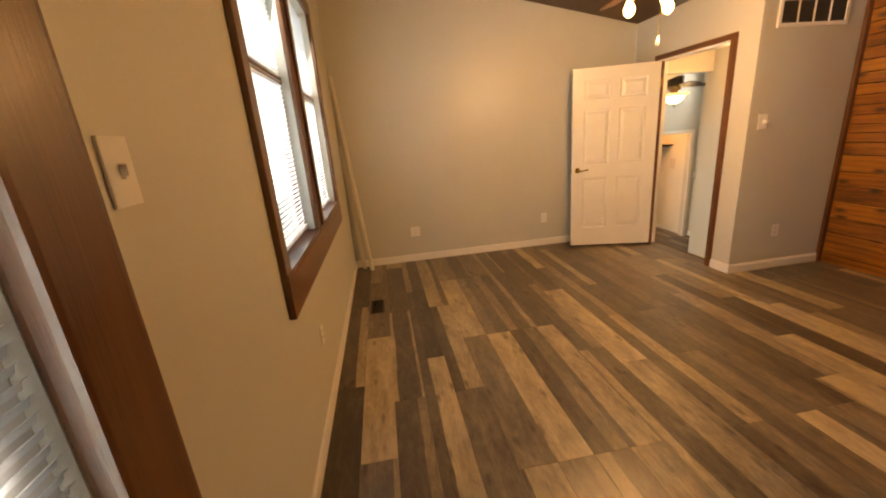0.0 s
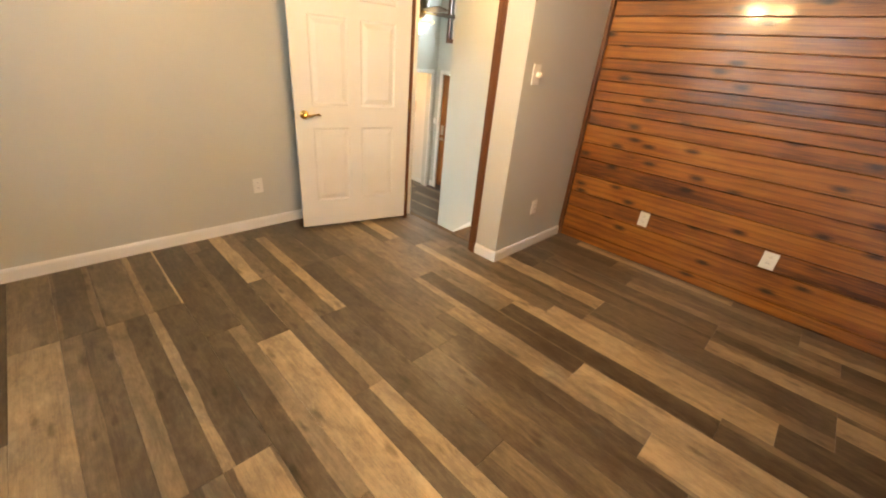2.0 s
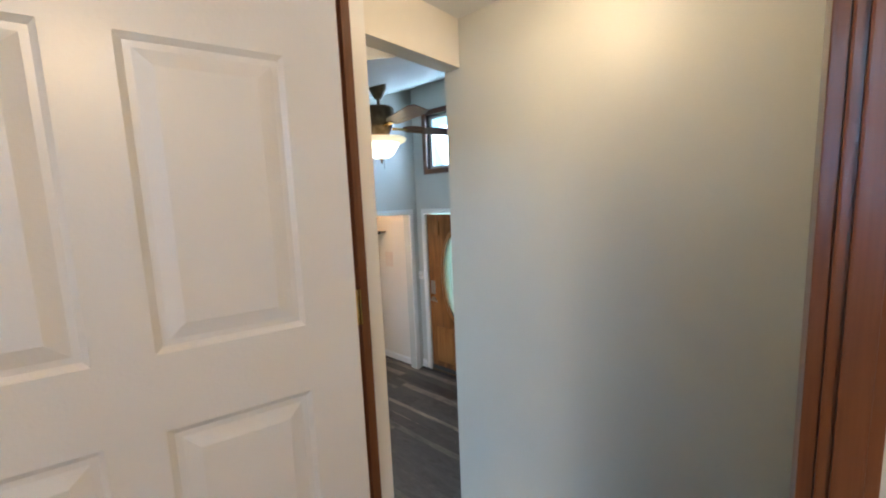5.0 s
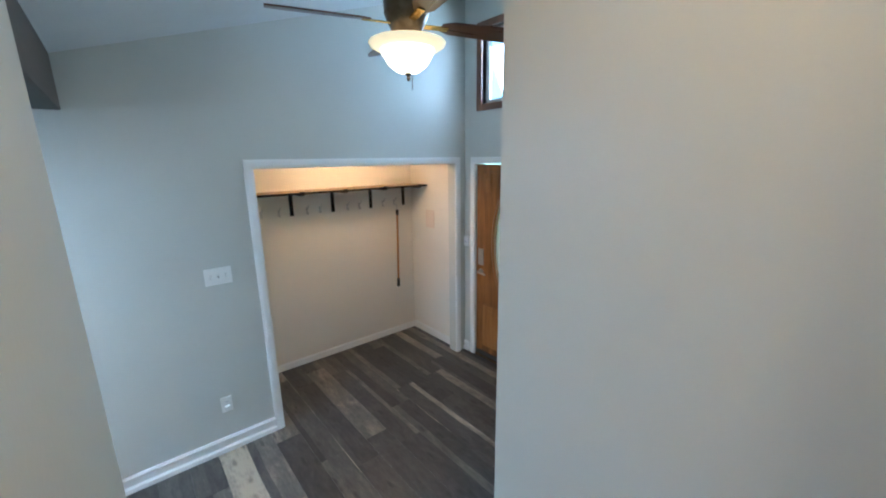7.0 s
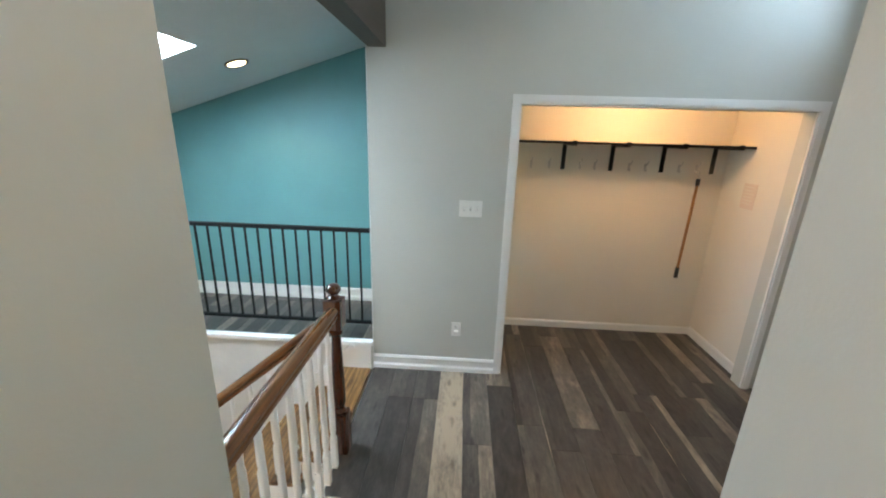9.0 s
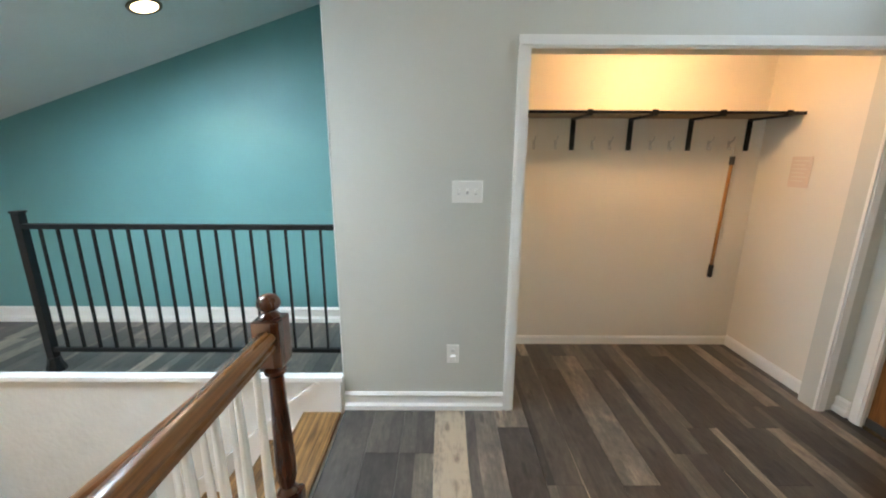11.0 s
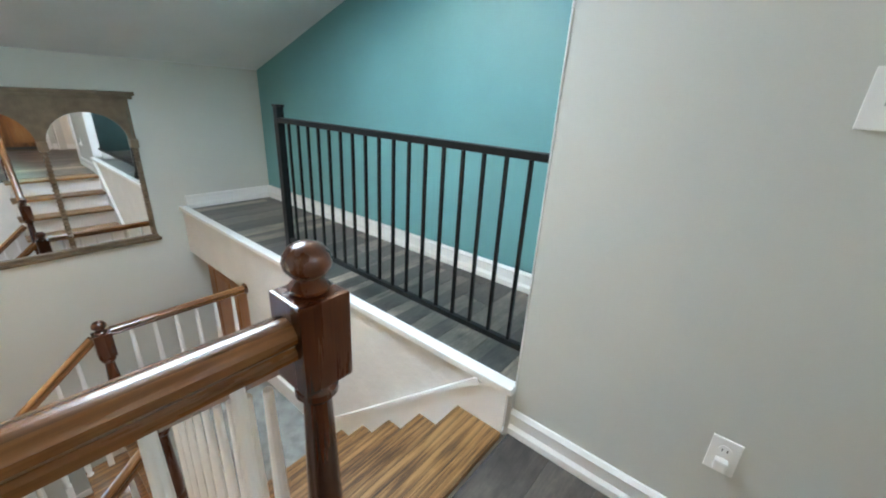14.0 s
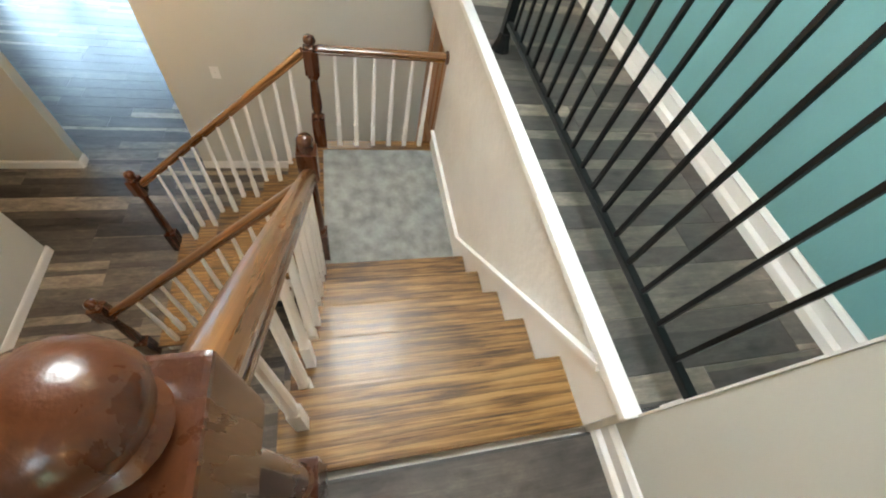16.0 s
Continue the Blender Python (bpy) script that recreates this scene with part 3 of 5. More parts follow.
# ---- trim ----
def base(name, a, b, height=0.085, z=0.0, out=(0, 1), stepped=False):
    """A baseboard along a wall from a to b (x, y); out: the way into the room."""
    a, b = Vector((*a, z)), Vector((*b, z))
    d = (b - a).normalized()
    o = Vector((*out, 0))
    s = [(0, 0), (0.014, 0), (0.014, height * 0.8), (0.007, height), (0, height)]
    if stepped:
        s = [(0, 0), (0.024, 0), (0.024, height * 0.26), (0.013, height * 0.40), (0.013, height * 0.78), (0.019, height * 0.86), (0.008, height), (0, height)]
    bm = bmesh.new()
    ends = [[bm.verts.new(p + o * q + Vector((0, 0, h))) for q, h in s] for p in (a, b)]
    n = len(s)
    for k in range(n):
        bm.faces.new((ends[0][k], ends[0][(k + 1) % n], ends[1][(k + 1) % n], ends[1][k]))
    bm.faces.new(ends[0][::-1])
    bm.faces.new(ends[1])
    return structure(part(name, bm, M_TRIM), "white painted baseboard", "baseboard")


base("baseboard", (-0.33, 3.48), (3.24, 3.48), 0.085, BF, (0, -1))
base("baseboard", (-0.33, -0.40), (-0.33, 3.466), 0.085, BF, (1, 0))
base("baseboard", (3.24, 1.871), (3.24, 2.083), 0.085, BF, (-1, 0))
base("baseboard", (3.24, 1.885), (4.235, 1.885), 0.085, BF, (0, -1))
base("baseboard", (3.12, 5.70), (4.082, 5.70), 0.115, 0, (0, -1), True)
base("baseboard", (6.14, 5.62), (6.14, 5.70), 0.10, 0, (-1, 0), True)
base("baseboard", (6.14, 3.583), (6.14, 4.53), 0.10, 0, (-1, 0), True)
base("baseboard", (4.42, 3.583), (6.14, 3.583), 0.10, 0, (0, 1), True)
base("baseboard", (4.08, 6.56), (6.07, 6.56), 0.07, 0, (0, -1))
base("baseboard", (6.07, 5.80), (6.07, 6.546), 0.085, 0, (-1, 0))
base("baseboard", (4.08, 5.80), (4.08, 6.546), 0.07, 0, (1, 0))
base("baseboard", (-0.41, 6.53), (3.12, 6.53), 0.125, 0.2, (0, -1), True)
base("baseboard", (-0.41, 5.72), (-0.41, 6.51), 0.125, 0.2, (1, 0), True)
base("baseboard", (-0.41, 0.40), (-0.41, 2.19), 0.10, LF, (1, 0))
base("baseboard", (-0.41, 3.38), (-0.41, 5.68), 0.10, LF, (1, 0))
base("baseboard", (0.68, 2.22), (3.04, 2.22), 0.10, LF, (0, 1))
base("baseboard", (0.70, 0.40), (0.70, 2.22), 0.10, LF, (-1, 0))
base("baseboard", (3.04, 3.162), (3.04, 4.7), 0.10, LF, (-1, 0))
base("baseboard", (-0.53, 2.19), (-0.41, 2.19), 0.10, LF, (0, 1))
structure(part("trim_curb_cap", box((-0.41, 5.655, 0.2), (3.12, 5.716, 0.232), 0.006), M_TRIM), "white painted curb along the walkway edge", "trim")
structure(part("trim_curb_return", box((3.098, 5.80, 0.2), (3.12, 6.51, 0.30), 0.004), M_TRIM), "white trim beside the walkway", "trim")
# thin white strip that draws the light caught on the wall corner
structure(part("trim_corner", box((3.114, 5.697, 0.235), (3.119, 5.80, 2.36)), M_TRIM), "white strip standing for the lit wall corner", "trim")


def casing(name, axis, at, out, u0, u1, z0, z1, w, material, label, proud=0.018, level=None):
    """Casing round an opening in a wall: two uprights and a head, each with a raised inner step."""
    t = structure(thing(name, (0, 0, 0), label, "trim"))
    for nm, lo_u, hi_u, lo_z, hi_z, mm in (("side_casing", u0 - w, u0, z0, z1, material), ("side_casing", u1, u1 + w, z0, z1, material), ("head_casing", u0 - w, u1 + w, z1, z1 + w, level or material)):
        bm = bmesh.new()
        for inset, pr in ((0.0, proud), (0.012, proud + 0.006)):
            a, b = sorted((at, at + out * pr))
            if inset:
                a, b = sorted((at + out * (proud - 0.001), at + out * pr))
            lu, hu = lo_u + inset, hi_u - inset
            lz, hz = (lo_z, hi_z) if nm == "side_casing" else (lo_z + inset, hi_z - inset)
            if axis == "x":
                box((a, lu, lz), (b, hu, hz), 0.003, bm)
            else:
                box((lu, a, lz), (hu, b, hz), 0.003, bm)
        part(nm, bm, mm, t)
    return t


casing("trim_closet", "y", 5.70, -1, 4.145, 6.0, 0, 2.03, 0.062, M_TRIM, "white moulded closet opening casing")
casing("trim_front_door", "x", 6.14, -1, 4.60, 5.54, 0, 2.03, 0.062, M_TRIM, "white moulded front door casing")
casing("trim_bedroom_door", "x", 3.24, -1, 2.135, 3.06, BF, 2.955, 0.05, M_CASEZ, "brown stained doorway casing", level=M_CASEY)
structure(part("trim_bedroom_strike_jamb", box((3.226, 2.135, BF), (3.345, 2.15, 2.955), 0.002), M_CASEZ), "brown stained door jamb", "trim")
bm = bmesh.new()
box((3.24, 3.038, BF), (3.34, 3.06, 2.955), 0, bm)
box((3.24, 2.15, 2.935), (3.34, 3.038, 2.955), 0, bm)
structure(part("trim_bedroom_jamb", bm, M_TRIM), "white painted door jamb", "trim")
structure(part("trim_hinge_stop", box((3.214, 2.966, BF + 0.001), (3.2395, 3.037, 2.935), 0.002), M_CASEZ), "brown stained strip beside the door hinges", "trim")
structure(part("trim_front_sill", box((6.14, 4.60, -0.2), (6.26, 5.54, 0.010), 0.003), M_BRONZE), "bronze front door sill", "trim")
structure(part("trim_threshold", box((3.34, 2.135, BF - 0.03), (3.375, 3.06, BF + 0.004), 0.004), M_SHELF), "pale wooden threshold strip at the step", "trim")
structure(part("trim_pine_corner", box((4.20, 1.855, BF), (4.24, 1.884, 3.2), 0.004), M_CASEZ), "brown corner strip beside the pine boards", "trim")


# ---- bedroom windows ----
def sash_window(name, y0, y1, z0, z1, meet, blinds):
    t = structure(thing(name, (0, 0, 0), "double hung window with brown stained frame and white blinds", "window"))
    x = -0.40
    for zz0, zz1, dx in ((z0, meet, 0.0), (meet, z1, -0.03)):
        fr = bmesh.new()
        for lo, hi in (((y0, zz0), (y0 + 0.04, zz1)), ((y1 - 0.04, zz0), (y1, zz1)), ((y0 + 0.04, zz0), (y1 - 0.04, zz0 + 0.045)), ((y0 + 0.04, zz1 - 0.035), (y1 - 0.04, zz1))):
            box((x + dx - 0.015, lo[0], lo[1]), (x + dx + 0.015, hi[0], hi[1]), 0.002, fr)
        s = part("sash", fr, M_CASEZ, t, "brown stained sash")
        p = part("pane", box((x + dx - 0.003, y0 + 0.04, zz0 + 0.045), (x + dx + 0.003, y1 - 0.04, zz1 - 0.035)), M_PANE, s)
        p.visible_shadow = False
    part("meeting_rail", box((x - 0.01, y0, meet - 0.02), (x + 0.03, y1, meet + 0.02), 0.003), M_CASEY, t)
    n = blinds
    sl = mesh_of("slat", sweep([(-0.011, -0.004), (0.0, 0.002), (0.011, -0.004), (0.0, 0.0005)], (0, y0 + 0.045, 0), (0, y1 - 0.045, 0)), M_BLIND)
    b = part("blind_bottom_rail", box((-0.383, y0 + 0.045, z0 + 0.03), (-0.360, y1 - 0.045, z0 + 0.05), 0.003), M_BLIND, t, "white blind rail")
    for k in range(n):
        o = new("slat", sl)
        o.parent = t
        o.matrix_world = pose(-0.372, 0, z0 + 0.07 + k * (z1 - z0 - 0.1) / n, 0, -58, 0)
    return t


sash_window("window_1", 0.50, 1.30, 1.87, 3.35, 2.72, 58)
sash_window("window_2", 1.55, 2.42, 1.87, 3.35, 2.72, 58)
t = structure(thing("trim_window", (0, 0, 0), "brown stained window casing with a deep apron", "trim"))
for y0, y1 in ((0.42, 0.50), (1.30, 1.55), (2.42, 2.52)):
    part("side_casing", box((-0.331, y0, 1.84), (-0.305, y1, 3.35), 0.004), M_CASEZ, t)
part("head_casing", box((-0.331, 0.42, 3.35), (-0.305, 2.52, 3.44), 0.004), M_CASEY, t)
part("window_sill", box((-0.40, 0.425, 1.845), (-0.302, 2.515, 1.872), 0.004), M_CASEY, t)
part("apron", box((-0.331, 0.42, 1.68), (-0.30, 2.52, 1.845), 0.004), M_CASEY, t)
part("mullion_bead", box((-0.305, 1.405, 1.872), (-0.292, 1.445, 3.35), 0.004), M_CASEZ, t)

t = structure(thing("door_patio", (0, 0, 0), "glazed patio door with brown casing and white blinds", "door"))
for y0, y1 in ((-0.62, -0.475), (-2.12, -2.0)):
    part("side_casing", box((-0.331, y0, BF), (-0.285, y1, 2.98), 0.012), M_CASEZ, t, "dark brown glossy casing")
part("head_casing", box((-0.331, -2.12, 2.98), (-0.285, -0.455, 3.10), 0.006), M_CASEY, t)
part("door_stile", box((-0.42, -0.70, BF), (-0.36, -0.62, 2.98), 0.004), M_TRIM, t)
part("door_stile", box((-0.42, -2.0, BF), (-0.36, -1.92, 2.98), 0.004), M_TRIM, t)
p = part("pane", box((-0.395, -1.92, BF + 0.1), (-0.389, -0.70, 2.98)), M_PANE, t)
p.visible_shadow = False
part("bottom_rail", box((-0.42, -1.92, BF), (-0.36, -0.70, BF + 0.1), 0.004), M_TRIM, t)
sl = mesh_of("slat", sweep([(-0.012, -0.004), (0.0, 0.002), (0.012, -0.004), (0.0, 0.0005)], (0, -1.92, 0), (0, -0.624, 0)), M_BLIND)
for k in range(86):
    o = new("slat", sl)
    o.parent = t
    o.matrix_world = pose(-0.345, 0, BF + 0.12 + k * 0.0235, 0, -55, 0)

# daylight beyond the openings
structure(part("backdrop_garden", box((7.6, 2.5, -0.5), (7.7, 7.5, 2.3)), M_GARDEN), "bright blurred garden seen through the door glass", "backdrop")
structure(part("backdrop_sky_front", box((7.6, 2.5, 2.3), (7.7, 7.5, 6.5)), M_SKYGLOW), "bright sky outside", "backdrop")
structure(part("backdrop_sky_side", box((-2.0, -4.5, 0.45), (-1.9, 5.0, 7.0)), M_SKYSIDE), "bright sky outside the bedroom", "backdrop")
structure(part("backdrop_sky_lower", box((-7.6, -6.0, -2.6), (-7.5, 6.0, 2.0)), M_SKYLOW), "bright daylight outside the lower window", "backdrop")
structure(part("ground", box((-300, -300, LF - 0.6), (300, 300, LF - 0.3)), M_LAWN), "green lawn around the house", "ground")


# ---- small fixtures ----
def plate(name, place, rz, w, h, label, kind, category):
    """A wall plate facing -y before turning by rz. kind: toggles count, 'outlet', 'outlet_tester' or 'sensor'."""
    t = thing(name, place, label, category, rz=rz)
    part("cover_plate", box((-w / 2, -0.007, -h / 2), (w / 2, 0, h / 2), 0.003), M_PLASTIC, t)
    if isinstance(kind, int):
        for k in range(kind):
            x = (k - (kind - 1) / 2) * 0.046
            tg = part("toggle", box((x - 0.005, -0.020, -0.004 + (0.008 if k % 2 else -0.004)), (x + 0.005, -0.007, 0.012), 0.002), M_PLASTIC, t)
            # flat grey patch, the toggle's shadow put in as colour
            part("toggle_shade", box((x - 0.006, -0.0078, -0.013), (x + 0.006, -0.0069, 0.013)), M_TOGGLE_SHADE, t)
    if "outlet" in str(kind):
        for z in (0.021, -0.021):
            part("receptacle", lathe([(0.016, 0), (0.016, 0.003)], 14), M_TRIM, t).matrix_local = pose(0, -0.006, z, 90)
            if kind == "outlet_tester" and z < 0:
                part("night_light", box((-0.016, -0.03, z - 0.018), (0.016, -0.007, z + 0.016), 0.006), M_PLASTIC, t)
                continue
            for x in (-0.006, 0.006):
                part("slot", box((x - 0.0012, -0.0098, z - 0.004), (x + 0.0012, -0.0088, z + 0.006)), M_SLOT, t)
    if kind == "sensor":
        part("knob", lathe([(0.016, 0), (0.018, 0.004), (0.016, 0.028), (0.010, 0.032)], 16), M_PLASTIC, t).matrix_local = pose(0.012, -0.007, 0, 90)
    return t


plate("light_switch", (3.843, 5.70, 1.325), 0, 0.165, 0.118, "white triple toggle light switch plate on the grey wall", 3, "light switch")
plate("power_outlet", (3.775, 5.70, 0.37), 0, 0.072, 0.116, "white power outlet with a plugged in night light", "outlet_tester", "outlet")
plate("dimmer_switch", (3.376, 1.885, 2.255), 0, 0.085, 0.125, "white dimmer switch with a round knob", "sensor", "light switch")
plate("power_outlet", (3.685, 1.885, 1.262), 0, 0.072, 0.116, "white power outlet on the greige wall", "outlet", "outlet")
plate("power_outlet", (2.083, 3.48, 1.25), 0, 0.075, 0.118, "white power outlet beside the open door", "outlet", "outlet")
plate("power_outlet", (0.43, 3.48, 1.26), 0, 0.115, 0.118, "white double power outlet above the baseboard", "outlet", "outlet")
plate("power_outlet", (-0.33, 0.94, 1.34), 90, 0.072, 0.116, "white power outlet below the window", "outlet", "outlet")
plate("light_switch", (-0.33, -0.355, 2.345), 90, 0.075, 0.120, "white toggle light switch beside the patio door", 1, "light switch")
plate("power_outlet", (4.24, 1.19, 1.27), -90, 0.075, 0.118, "white power outlet on the pine boards", "outlet", "outlet")
plate("power_outlet", (4.24, 0.35, 1.26), -90, 0.085, 0.120, "white power outlet on the pine boards", "outlet", "outlet")
plate("light_switch", (-0.41, 3.83, -1.17), 90, 0.075, 0.118, "white light switch on the stairwell wall", 1, "light switch")
plate("light_switch", (-0.41, 2.09, -1.16), 90, 0.12, 0.118, "white double light switch on the lower wall", 2, "light switch")
plate("power_outlet", (1.35, 2.22, -2.0), 180, 0.072, 0.116, "white power outlet in the lower hall", "outlet", "outlet")
t = thing("door_chime_sensor", (6.14, 5.655, 1.24), "small white sensor box beside the front door", "sensor", rz=-90)
part("housing", box((-0.03, -0.03, -0.05), (0.03, 0, 0.05), 0.006), M_PLASTIC, t)
part("cover_seam", box((-0.028, -0.0315, -0.004), (0.028, -0.0295, -0.002)), M_SLOT, t)

t = thing("wall_vent", (3.705, 1.885, 3.085), "white metal return air vent high on the wall", "vent")
part("backing", box((-0.30, -0.004, -0.08), (0.30, 0, 0.08)), M_SLOT, t)
fr = box((-0.33, -0.014, -0.11), (0.33, 0, -0.08), 0.003)
for lo, hi in (((-0.33, 0.08), (0.33, 0.11)), ((-0.33, -0.08), (-0.30, 0.08)), ((0.30, -0.08), (0.33, 0.08))):
    box((lo[0], -0.014, lo[1]), (hi[0], 0, hi[1]), 0.003, fr)
part("frame", fr, M_TRIM, t)
for x in (-0.15, 0, 0.15):
    part("bar", box((x - 0.006, -0.013, -0.08), (x + 0.006, -0.004, 0.08)), M_TRIM, t)
for k in range(9):
    part("slat", box((-0.30, -0.010, -0.078 + k * 0.0175), (0.30, -0.006, -0.074 + k * 0.0175)), M_GRILLE, t)

t = thing("floor_register", (-0.07, 2.23, BF), "dark metal floor register beside the wall", "vent")
part("frame", box((-0.06, -0.14, 0), (0.06, 0.14, 0.006), 0.002), M_GRILLE, t)
for k in range(14):
    part("louvre", box((-0.045, -0.125 + k * 0.0185, 0.006), (0.045, -0.117 + k * 0.0185, 0.010)), M_GRILLE, t)

# pole leaning in the corner
t = thing("leaning_pole", (-0.135, 3.31, BF), "long pale wooden pole leaning in the corner", "pole")
part("shaft", sweep(ring(0.020, 10), (0, 0, 0.012), (-0.170, 0.148, 2.16), up=(0, 1, 0)), M_CREAM, t, smooth=True)
part("foot", sweep(ring(0.026, 10), (0.002, -0.001, 0.004), (-0.008, 0.007, 0.10), up=(0, 1, 0)), M_TRIM, t, "pale rubber foot", True)
t = thing("leaning_pole", (-0.225, 3.40, BF), "thin pale wooden trim strip leaning in the corner", "pole")
part("strip", sweep([(-0.02, -0.006), (0.02, -0.006), (0.02, 0.006), (-0.02, 0.006)], (0, 0, 0), (-0.088, 0.058, 1.45), up=(0, 1, 0)), M_CREAM, t)


# ---- bedroom door, open against the end wall ----
def panel_face(bm, side, panels, y):
    """Raised panels with a sunk moulding on one side of a door lying in the xz plane."""
    for x0, x1, z0, z1 in panels:
        rings = []
        for inset, depth in ((0.0, 0.0005), (0.012, -0.007), (0.024, -0.007), (0.055, 0.002)):
            yy = y + side * depth
            rings.append([bm.verts.new((x0 + inset, yy, z0 + inset)), bm.verts.new((x1 - inset, yy, z0 + inset)), bm.verts.new((x1 - inset, yy, z1 - inset)), bm.verts.new((x0 + inset, yy, z1 - inset))])
        for a, b in zip(rings, rings[1:]):
            for k in range(4):
                bm.faces.new((a[k], a[(k + 1) % 4], b[(k + 1) % 4], b[k]))
        bm.faces.new(rings[-1])


def door_leaf(w, h, thick, panels):
    """A door whose both faces are cut open for the panels."""
    bm = bmesh.new()
    xs = sorted({0, w, *[p[0] for p in panels], *[p[1] for p in panels]})
    zs = sorted({0, h, *[p[2] for p in panels], *[p[3] for p in panels]})
    for y in (0, thick):
        for x0, x1 in zip(xs, xs[1:]):
            for z0, z1 in zip(zs, zs[1:]):
                if any(p[0] <= x0 and x1 <= p[1] and p[2] <= z0 and z1 <= p[3] for p in panels):
                    continue
                bm.faces.new([bm.verts.new(c) for c in ((x0, y, z0), (x1, y, z0), (x1, y, z1), (x0, y, z1))])
        panel_face(bm, -1 if y == 0 else 1, panels, y)
    for c in (((0, 0, 0), (0, thick, 0), (0, thick, h), (0, 0, h)), ((w, 0, 0), (w, thick, 0), (w, thick, h), (w, 0, h)), ((0, 0, 0), (w, 0, 0), (w, thick, 0), (0, thick, 0)), ((0, 0, h), (w, 0, h), (w, thick, h), (0, thick, h))):
        bm.faces.new([bm.verts.new(p) for p in c])
    bmesh.ops.remove_doubles(bm, verts=bm.verts[:], dist=0.0004)
    return bm


DW, DH = 0.915, 2.02
P6 = [(x, x + 0.285, z0, z1) for x in (0.125, 0.505) for z0, z1 in ((0.22, 0.82), (0.98, 1.58), (1.69, 1.89))]
ang = math.degrees(math.atan2(3.258 - 3.005, 2.316 - 3.203))
t = structure(thing("door_1", (3.213, 3.003, BF + 0.028), "white six panel interior door standing open", "door", rz=ang))
part("door_leaf", door_leaf(DW, DH, 0.035, P6), M_DOOR, t)
for side, y in ((-1, 0.0), (1, 0.035)):
    h = part("door_handle", lathe([(0.031, 0), (0.031, 0.006), (0.024, 0.012), (0.011, 0.016), (0.011, 0.05), (0.015, 0.056)], 18), M_BRASS, t, "polished brass lever handle", True)
    h.matrix_local = pose(DW - 0.065, y, 0.915, -90 * side * -1 if side < 0 else -90)
    hx, hy = DW - 0.065, y + side * 0.05
    bend = [(hx - 0.115 * k / 10, hy + side * 0.004 * math.sin(k * 0.5), 0.915 + 0.009 * math.sin(k * 0.62 + 3.3) * k / 10) for k in range(11)]
    part("lever", tube(bend, [0.012, 0.0115, 0.010, 0.009, 0.0085, 0.008, 0.0078, 0.0078, 0.008, 0.0085, 0.005]), M_BRASS, t, "curved brass lever", True)
part("latch_plate", box((DW, 0.006, 0.885), (DW + 0.002, 0.029, 0.945)), M_BRASS, t)
for z in (0.2, 1.0, 1.8):
    part("hinge", lathe([(0.007, -0.045), (0.007, 0.045)], 10), M_BRASS, t, "brass hinge", True).matrix_local = pose(-0.006, 0.034, z)
part("edge_strip", box((-0.003, 0.0, 0), (-0.0005, 0.034, DH)), M_CASEZ, t, "bare brown door edge")


# ---- bedroom fan ----
def blade_bm(r0, r1, w0, w1):
    bm = bmesh.new()
    top, bot = [], []
    n = 8
    for k in range(n + 1):
        f = k / n
        r = r0 + (r1 - r0) * f
        w = (w0 + (w1 - w0) * f) * (1.0 if k < n else 0.72) * (1.0 if k else 0.55)
        for lst, z in ((top, 0.004), (bot, -0.004)):
            lst.append((bm.verts.new((r, -w, z)), bm.verts.new((r, w, z))))
    for lst in (top, bot):
        for a, b in zip(lst, lst[1:]):
            bm.faces.new((a[0], a[1], b[1], b[0]))
    for a, b, c, d in zip(top, top[1:], bot, bot[1:]):
        bm.faces.new((a[0], b[0], d[0], c[0]))
        bm.faces.new((a[1], b[1], d[1], c[1]))
    bm.faces.new((top[0][0], top[0][1], bot[0][1], bot[0][0]))
    bm.faces.new((top[-1][0], top[-1][1], bot[-1][1], bot[-1][0]))
    return bm


